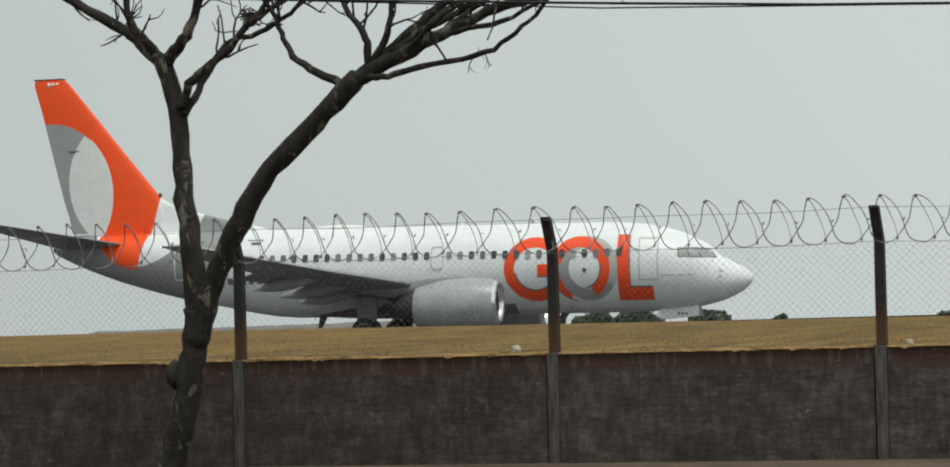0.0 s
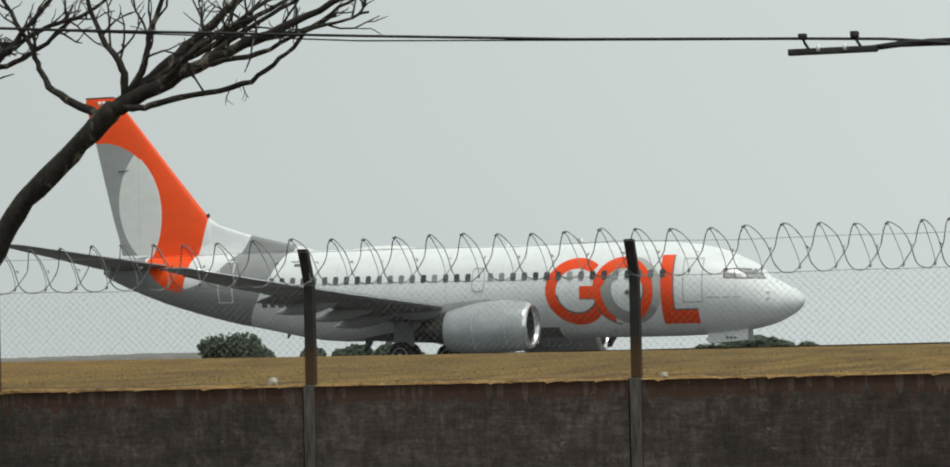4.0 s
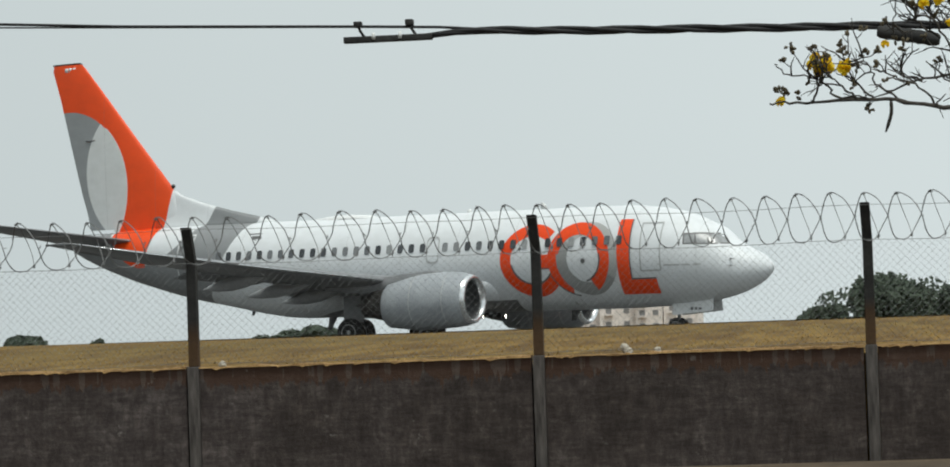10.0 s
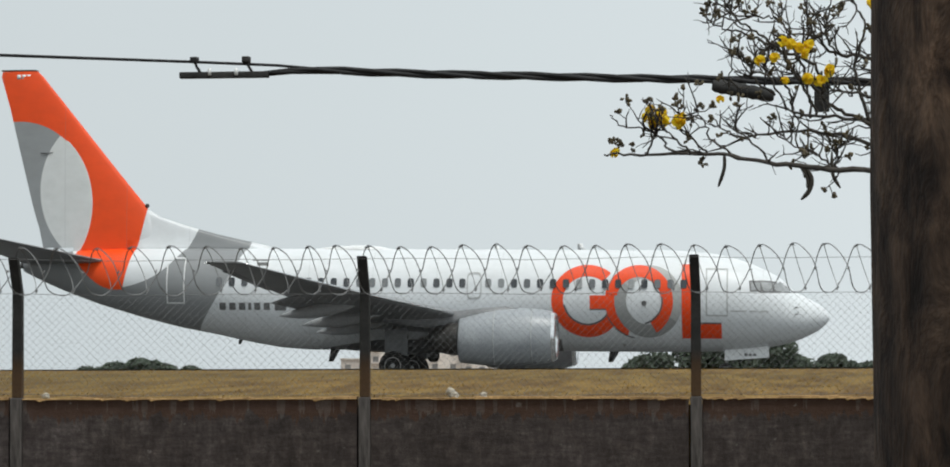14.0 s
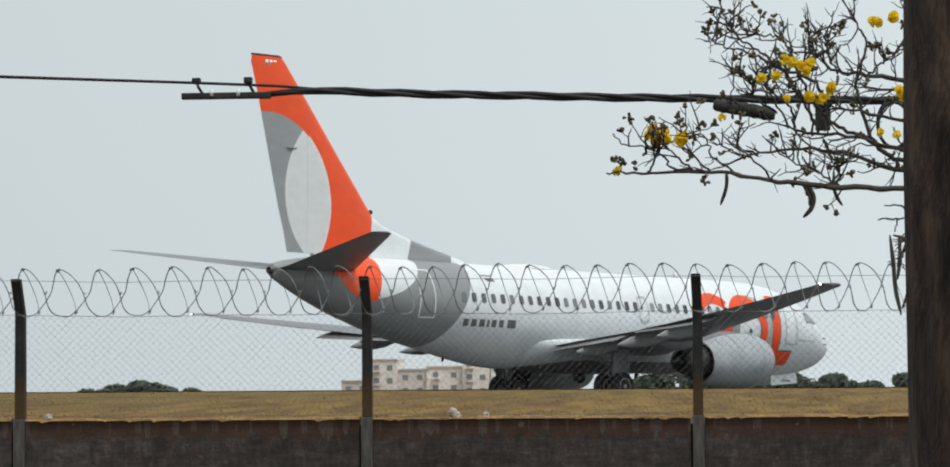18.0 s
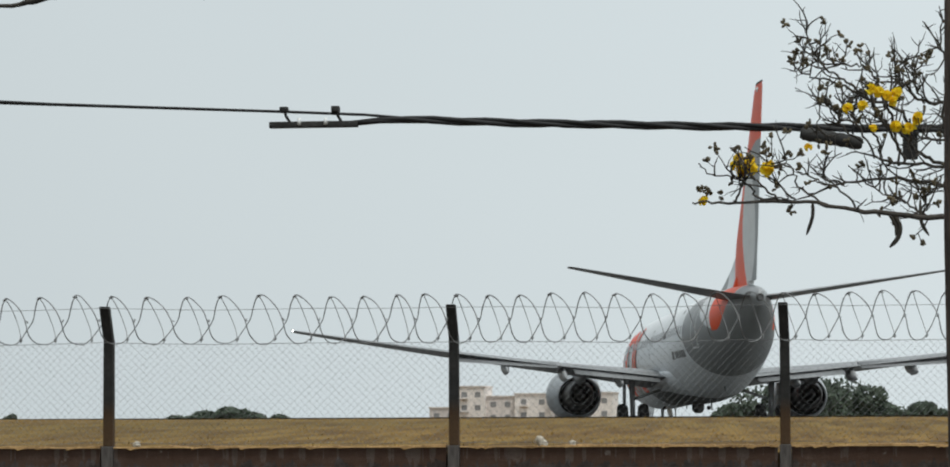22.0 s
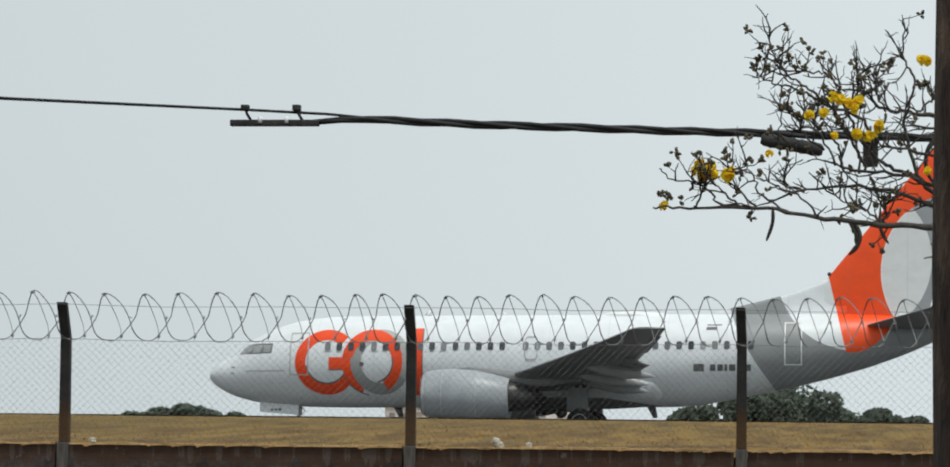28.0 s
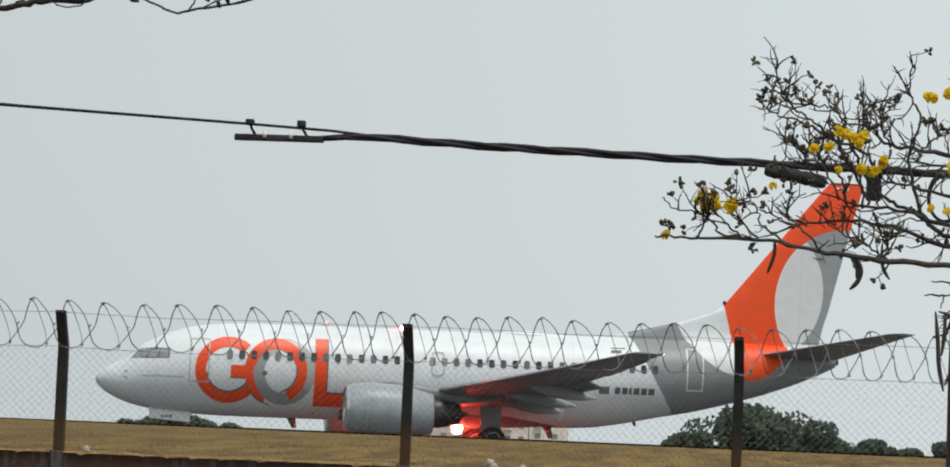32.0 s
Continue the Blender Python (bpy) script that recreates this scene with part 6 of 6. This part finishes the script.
for k, (x, w, top) in enumerate(((-113.8, 7.2, 4.7), (-105.6, 3.5, 3.5), (-101.2, 3.7, 3.6), (-96.5, 5.2, 3.65), (-89, 5.0, 3.05), (-82.6, 1.6, 3.1), (-14.2, 5.0, 3.6), (-9.3, 10.0, 6.1), (-5.0, 9.0, 5.6), (-2.4, 6.0, 4.1), (0.4, 4, 3.0), (2.6, 4.2, 3.5), (5.4, 3.2, 2.9), (9.5, 5, 3.6), (14, 6, 4.5))):
    far_tree(x, 300, w, top, 40 + k)
for k, (x, w, top) in enumerate(((-66, 2.6, 2.6), (-63.4, 4.2, 2.9), (-60.2, 4.4, 3.35), (-57.6, 3.2, 3.1))):
    far_tree(x, 300, w, top, 80 + k, True, "shrub", "low ragged dark shrub at the field's far edge")


def build_far_bank():
    rng = random.Random(12)
    bm = bmesh.new()
    rings = []
    for k in range(41):
        x = -160 + 46 * k / 40
        top = field_z(310) + float(np.interp(x, [-160, -135, -124, -118, -114], [2.75, 2.95, 3.05, 2.95, 2.5])) + rng.uniform(-0.04, 0.04)
        rings.append([(x, 302, field_z(302) - 0.2), (x, 306, top - 0.5), (x, 310, top), (x, 316, top - 0.4), (x, 322, field_z(322) - 0.2)])
    loft(bm, rings)
    tagged(part("earth_bank", bm, BANK, None), "low grey earth bank at the field's far edge", "bank", kind="structure")


BANK = surface("grey_earth", (0.13, 0.125, 0.115), (0.2, 0.195, 0.18), 0.4, 3, 0.95, relief=0)
build_far_bank()


def build_apartments():
    house = thing("apartment_building", "pale low apartment blocks with small balconies, far off", "building")
    y0 = 700.0
    base = field_z(y0) - 0.3
    blocks = ((-99.8, -93.7, 4.5, 0, STUCCODARK), (-93.4, -87.6, 9.0, -2, STUCCO), (-87.6, -81.4, 6.9, 1, STUCCODARK), (-81.2, -73.4, 7.4, -1, STUCCO), (-73.2, -67.5, 9.6, -3, STUCCO), (-67.3, -60.0, 7.6, -2, STUCCO))
    rng = random.Random(9)
    pane_me = None
    for x0, x1, top, dy, m in blocks:
        bm = bmesh.new()
        box(bm, x0, y0 + dy, base, x1, y0 + 12, top - 0.3)
        part("wall", bm, m, house, smooth=False)
        bm = bmesh.new()
        box(bm, x0 - 0.2, y0 + dy - 0.25, top - 0.3, x1 + 0.2, y0 + 12.2, top)
        part("roof", bm, STUCCODARK, house, smooth=False)
        n = max(1, int((x1 - x0) / 2.6))
        z = top - 1.9
        while z > base + 1:
            for k in range(n):
                cx = x0 + (k + 0.5) * (x1 - x0) / n
                if pane_me is None:
                    bm = bmesh.new()
                    box(bm, -0.6, -0.05, -0.55, 0.6, 0.05, 0.55)
                    w = part("window", bm, FARGLASS, house, smooth=False)
                    pane_me = w.data
                    w.location = (cx, y0 + dy - 0.02, z)
                else:
                    shared("window", pane_me, house, Matrix.Translation((cx, y0 + dy - 0.02, z)))
                if k % 2 == 0 and m is STUCCO:
                    bm = bmesh.new()
                    box(bm, cx - 0.9, y0 + dy - 0.9, z - 1.0, cx + 0.9, y0 + dy - 0.01, z - 0.75)
                    part("balcony", bm, STUCCODARK, house, smooth=False)
            z -= 2.8
    low = thing("far_rooftops", "low distant rooftops along the field's edge", "building")
    for k in range(14):
        x = -52 + k * 3.6 + rng.uniform(-1, 1)
        bm = bmesh.new()
        h = rng.uniform(1.7, 2.6)
        box(bm, x, 690, field_z(690) - 0.3, x + rng.uniform(1.5, 3.4), 696, h)
        part("roof_block", bm, STUCCODARK, low, smooth=False)


build_apartments()

# ---- litter and grass on the field's edge ----


def build_litter():
    rng = random.Random(31)
    for x, y, s in ((-10.93, 30.0, 0.075), (-7.02, 29.9, 0.04), (-3.26, 30.0, 0.07), (-2.96, 30.1, 0.035)):
        bm = bmesh.new()
        for _ in range(3):
            r = bmesh.ops.create_icosphere(bm, subdivisions=2, radius=s * rng.uniform(0.5, 0.9))
            o = Vector((rng.uniform(-s, s) * 0.7, 0, rng.uniform(0, s) * 0.8))
            for v in r["verts"]:
                v.co = v.co * rng.uniform(0.75, 1.15) + o
        ob = part("litter", bm, LITTER, None, smooth=False)
        ob.location = (x, y, WALL_TOP - 0.02 + s * 0.4)
        tagged(ob, "crumpled pale plastic litter in dry grass", "litter", "litter on the field")


build_litter()


def blade_material():
    """Straw and ochre blades, each tuft its own tone."""
    m, nt, b = mat("dry_grass_blades", 0.9, 0, 0.2)
    geo = nt.nodes.new("ShaderNodeNewGeometry")
    c = ramp_of(nt, geo.outputs["Random Per Island"], [(0.0, (0.25, 0.158, 0.047)), (0.5, (0.32, 0.21, 0.067)), (1.0, (0.41, 0.278, 0.097))])
    tint = ramp_of(nt, noise_of(nt, tex_coord(nt), 0.5, 4), [(0.35, (0.8, 0.82, 0.8)), (0.65, (1.1, 1.05, 1.0))])
    nt.links.new(mixed(nt, 0.8, c, tint, "MULTIPLY"), b.inputs["Base Color"])
    return m


BLADE = blade_material()


def build_grass():
    rng = random.Random(77)
    verts, faces = [], []

    def tuft(x, y, z, h):
        for _ in range(3):
            a = rng.uniform(0, math.tau)
            w = Vector((math.cos(a), math.sin(a), 0)) * rng.uniform(0.006, 0.016)
            tip = Vector((rng.gauss(0, 1.1), rng.gauss(0, 1.1), 0.8)).normalized() * h * rng.uniform(0.6, 1.2)
            b = Vector((x + rng.gauss(0, 0.03), y + rng.gauss(0, 0.03), z - 0.01))
            k = len(verts)
            verts.extend([tuple(b - w), tuple(b + w), tuple(b + tip)])
            faces.append((k, k + 1, k + 2))

    for _ in range(24000):
        q = rng.random()
        d = 0.12 + 38 * q ** 1.9
        x = rng.uniform(-16, 6) * (1 + d / 28) * 0.95
        wy = FENCE_START.y + (x - FENCE_START.x) * math.tan(FENCE_ANGLE)
        y = wy + d
        z = float(np.interp(y, [wy + 0.085, wy + 3, wy + 14, 58, 63, 72], [WALL_TOP - 0.06, WALL_TOP - 0.02, EYE - 0.12, EYE + 0.02, EYE + 0.03, EYE]))
        tuft(x, y, z, rng.uniform(0.02, 0.045) if d > 1 else rng.uniform(0.015, 0.03))
    me = bpy.data.meshes.new("dry_grass")
    me.from_pydata(verts, [], faces)
    me.materials.append(BLADE)
    tagged(new("dry_grass", me), "sparse dry golden grass on the airfield", "grass", kind="stuff")


build_grass()

# ---- passing cars ----
CARSILVER = surface("silver_car_paint", (0.42, 0.43, 0.44), (0.5, 0.51, 0.52), 1, 12, 0.3, 0.5, 0)
CARWHITE = surface("white_car_paint", (0.74, 0.75, 0.76), (0.8, 0.81, 0.82), 1, 12, 0.3, 0, 0)
TAILRED = surface("red_lamp_lens", (0.36, 0.2, 0.19), (0.42, 0.25, 0.24), 3, 30, 0.2, relief=0)
CARGLASS = surface("tinted_car_glass", (0.018, 0.02, 0.022), (0.03, 0.032, 0.035), 2, 12, 0.08, relief=0)


def build_car(name, label, paint, length, width, height, roof0, roof1, y, heading, curve=0.08, rear=0.55):
    """A car along x: roof0 and roof1 are the roof's start and end from the tail, as shares of the length."""
    car = thing(name, label, "car", m=pose(0, y, 0, 0, 0, 0 if heading > 0 else 180))
    L, W, H = length, width / 2, height
    belt = H * 0.6

    def shell(rows):
        rings = []
        for x, zb, zt, w in rows:
            n = 6
            ring = [(x, -w, zb), (x, w, zb)]
            ring += [(x, w * (1 - 0.06 * (k / n) ** 2) if k < n else w * 0.9, zb + (zt - zb) * k / n) for k in range(1, n + 1)]
            ring += [(x, -p[1], p[2]) for p in ring[:1:-1]]
            rings.append(ring)
        return loft(bmesh.new(), rings)

    rows = [(-L / 2, 0.42, belt * 0.86, W * 0.86), (-L / 2 + 0.12, 0.3, belt, W * 0.96), (-L / 2 + 0.5, 0.24, belt * 1.02, W), (0, 0.2, belt, W), (L * 0.2, 0.2, belt * 0.98, W), (L * 0.38, 0.24, belt * 0.9, W * 0.97), (L / 2 - 0.15, 0.3, belt * 0.78, W * 0.9), (L / 2, 0.42, belt * 0.62, W * 0.75)]
    part("body", shell(rows), paint, car)
    a, b = -L / 2 + roof0 * L, -L / 2 + roof1 * L
    if rear < 0.9:
        a += 0.05
    foot0, foot1 = a - (0.16 if rear > 0.9 else 0.11), b + 0.8
    peak = a + (b - a) * 0.4

    def crown(x):
        return H - curve * (x - peak) ** 2 * (1 if x > peak else rear)

    # cabin shell: belt to roof, with a domed top
    rings = []
    for x in [foot0 + (a - foot0) * k for k in (0, 0.03, 0.1, 0.25, 0.5, 0.75)] + [a + (foot1 - a) * k / 16 for k in range(17)]:
        zt = crown(min(max(x, a), b))
        if x < a:
            q = (x - foot0) / (a - foot0)
            zt = belt + (zt - belt) * (q if rear > 0.9 else math.sqrt(1 - (1 - q) ** 2))
        elif x > b:
            zt = belt + (zt - belt) * (foot1 - x) / (foot1 - b)
        zt = max(zt, belt + 0.01)
        k = (zt - belt) / (H - belt)
        w0, w1 = W * 0.93, W * (0.93 - 0.15 * k)
        side = [(x, w0, belt - 0.03), (x, w1, zt - 0.09 * k), (x, w1 * 0.94, zt - 0.045 * k), (x, w1 * 0.75, zt - 0.015 * k), (x, w1 * 0.35, zt)]
        rings.append(side + [(x, -p[1], p[2]) for p in side[::-1]])
    part("cabin", loft(bmesh.new(), rings), paint, car)

    def on_side(x, z, sd):
        k = (z - belt) / (H - belt)
        return Vector((x, sd * (W * (0.93 - 0.165 * k) + 0.012), z))

    zr = crown((a + b) / 2) - 0.13
    for sd in (-1, 1):
        xm = (a + b) / 2 + 0.12
        for x0, x1, t0, t1 in ((a + (0.12 if rear > 0.9 else 0.1), xm - 0.004, a + (0.26 if rear > 0.9 else 0.2), xm - 0.004), (xm + 0.004, foot1 - 0.25, xm + 0.004, b + 0.08)):
            bm = bmesh.new()
            patch(bm, lambda u, v: on_side((x0 + (x1 - x0) * u) * (1 - v) + (t0 + (t1 - t0) * u) * v, belt + 0.03 + (min(zr, crown(t0 + (t1 - t0) * u) - 0.13) - belt - 0.03) * v, sd), 6, 4)
            part("side_window", bm, CARGLASS, car, "dark tinted side window")
        bm = bmesh.new()
        drop = 0.035 if rear > 0.9 else 0.085
        tube(bm, [on_side(x, crown(x) - drop, sd) for x in (a + 0.02, a + (b - a) * 0.3, (a + b) / 2, b - 0.25, b - 0.02)], 0.008 if rear > 0.9 else 0.012, 6)
        part("roof_rail", bm, INKGREY, car)
        for x in (-L / 2 + 0.75, L / 2 - 0.85):
            wheel(car, -x, sd * (W - 0.1), 0.31, 0.31, 0.2)
        bm = bmesh.new()
        box(bm, L / 2 - 0.3, sd * W * 0.45 - 0.16, belt * 0.66, L / 2 - 0.02, sd * W * 0.45 + 0.16, belt * 0.78, 0.03)
        part("headlight", bm, WHITE, car)
        bm = bmesh.new()
        box(bm, -L / 2 - 0.01, sd * W * 0.75 - 0.1, belt * 0.7, -L / 2 + 0.15, sd * W * 0.75 + 0.1, belt * 0.95, 0.02)
        part("tail_light", bm, REDGLASS, car)
        if rear < 0.9:
            bm = bmesh.new()
            box(bm, a - 0.06, sd * W * 0.775 - 0.035, H - 0.17, a - 0.01, sd * W * 0.775 + 0.035, H - 0.1, 0.015)
            part("pillar_lamp", bm, TAILRED, car, "dull pink lamp high on the rear pillar")
    if rear > 0.9:
        bm = bmesh.new()
        rings = [[(x, -W * w, z), (x, W * w, z), (x, W * w, z + th), (x, -W * w, z + th)] for x, z, th, w in ((a + 0.12, crown(a + 0.12) - 0.03, 0.028, 0.62), (a - 0.04, crown(a) - 0.012, 0.024, 0.68), (a - 0.2, crown(a) - 0.03, 0.008, 0.66))]
        part("spoiler", loft(bm, rings), paint, car, "slim rear roof spoiler")
    return car


car_one = build_car("hatchback_car", "silver hatchback car passing on the street", CARSILVER, 3.9, 1.68, 1.364, 0.2, 0.5, 8.0, -1, 0.42, 0.95)
car_two = build_car("white_car", "white tall car with dark windows passing on the street", CARWHITE, 4.3, 1.78, 1.735, 0.035, 0.5, 12.0, 1, 0.1)


def motions():
    rows = []
    for t, x, y, h in TAXI:
        c, s = math.cos(radians(h)), math.sin(radians(h))
        z = EYE - 0.084 + FIELD_SLOPE * (y - 110)
        dip = float(np.interp(t, [0, 1, 2, 2.5, 4.5], [-0.2, -0.25, -0.4, -0.4, 0]))
        rows.append((t, pose(x, y, z, math.degrees(math.atan(FIELD_SLOPE * c)), dip - math.degrees(math.atan(FIELD_SLOPE * s)), h)))
    walk(jet, rows)
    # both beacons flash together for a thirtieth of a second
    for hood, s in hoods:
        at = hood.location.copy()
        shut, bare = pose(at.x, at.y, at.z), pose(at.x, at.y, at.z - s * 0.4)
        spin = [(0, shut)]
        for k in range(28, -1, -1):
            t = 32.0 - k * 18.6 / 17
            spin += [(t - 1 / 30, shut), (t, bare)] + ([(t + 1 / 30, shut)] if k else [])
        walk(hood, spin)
    car = lambda x, y, h: pose(x, y, 0, 0, 0, h)
    walk(car_one, [(0, car(-2.9 + 5.6 * 1.5, 8.0, 180)), (32, car(-2.9 - 5.6 * 30.5, 8.0, 180))])
    walk(car_two, [(0, car(0.05 - 13.8 * 27.5, 12.0, 0)), (32, car(0.05 + 13.8 * 4.5, 12.0, 0))])


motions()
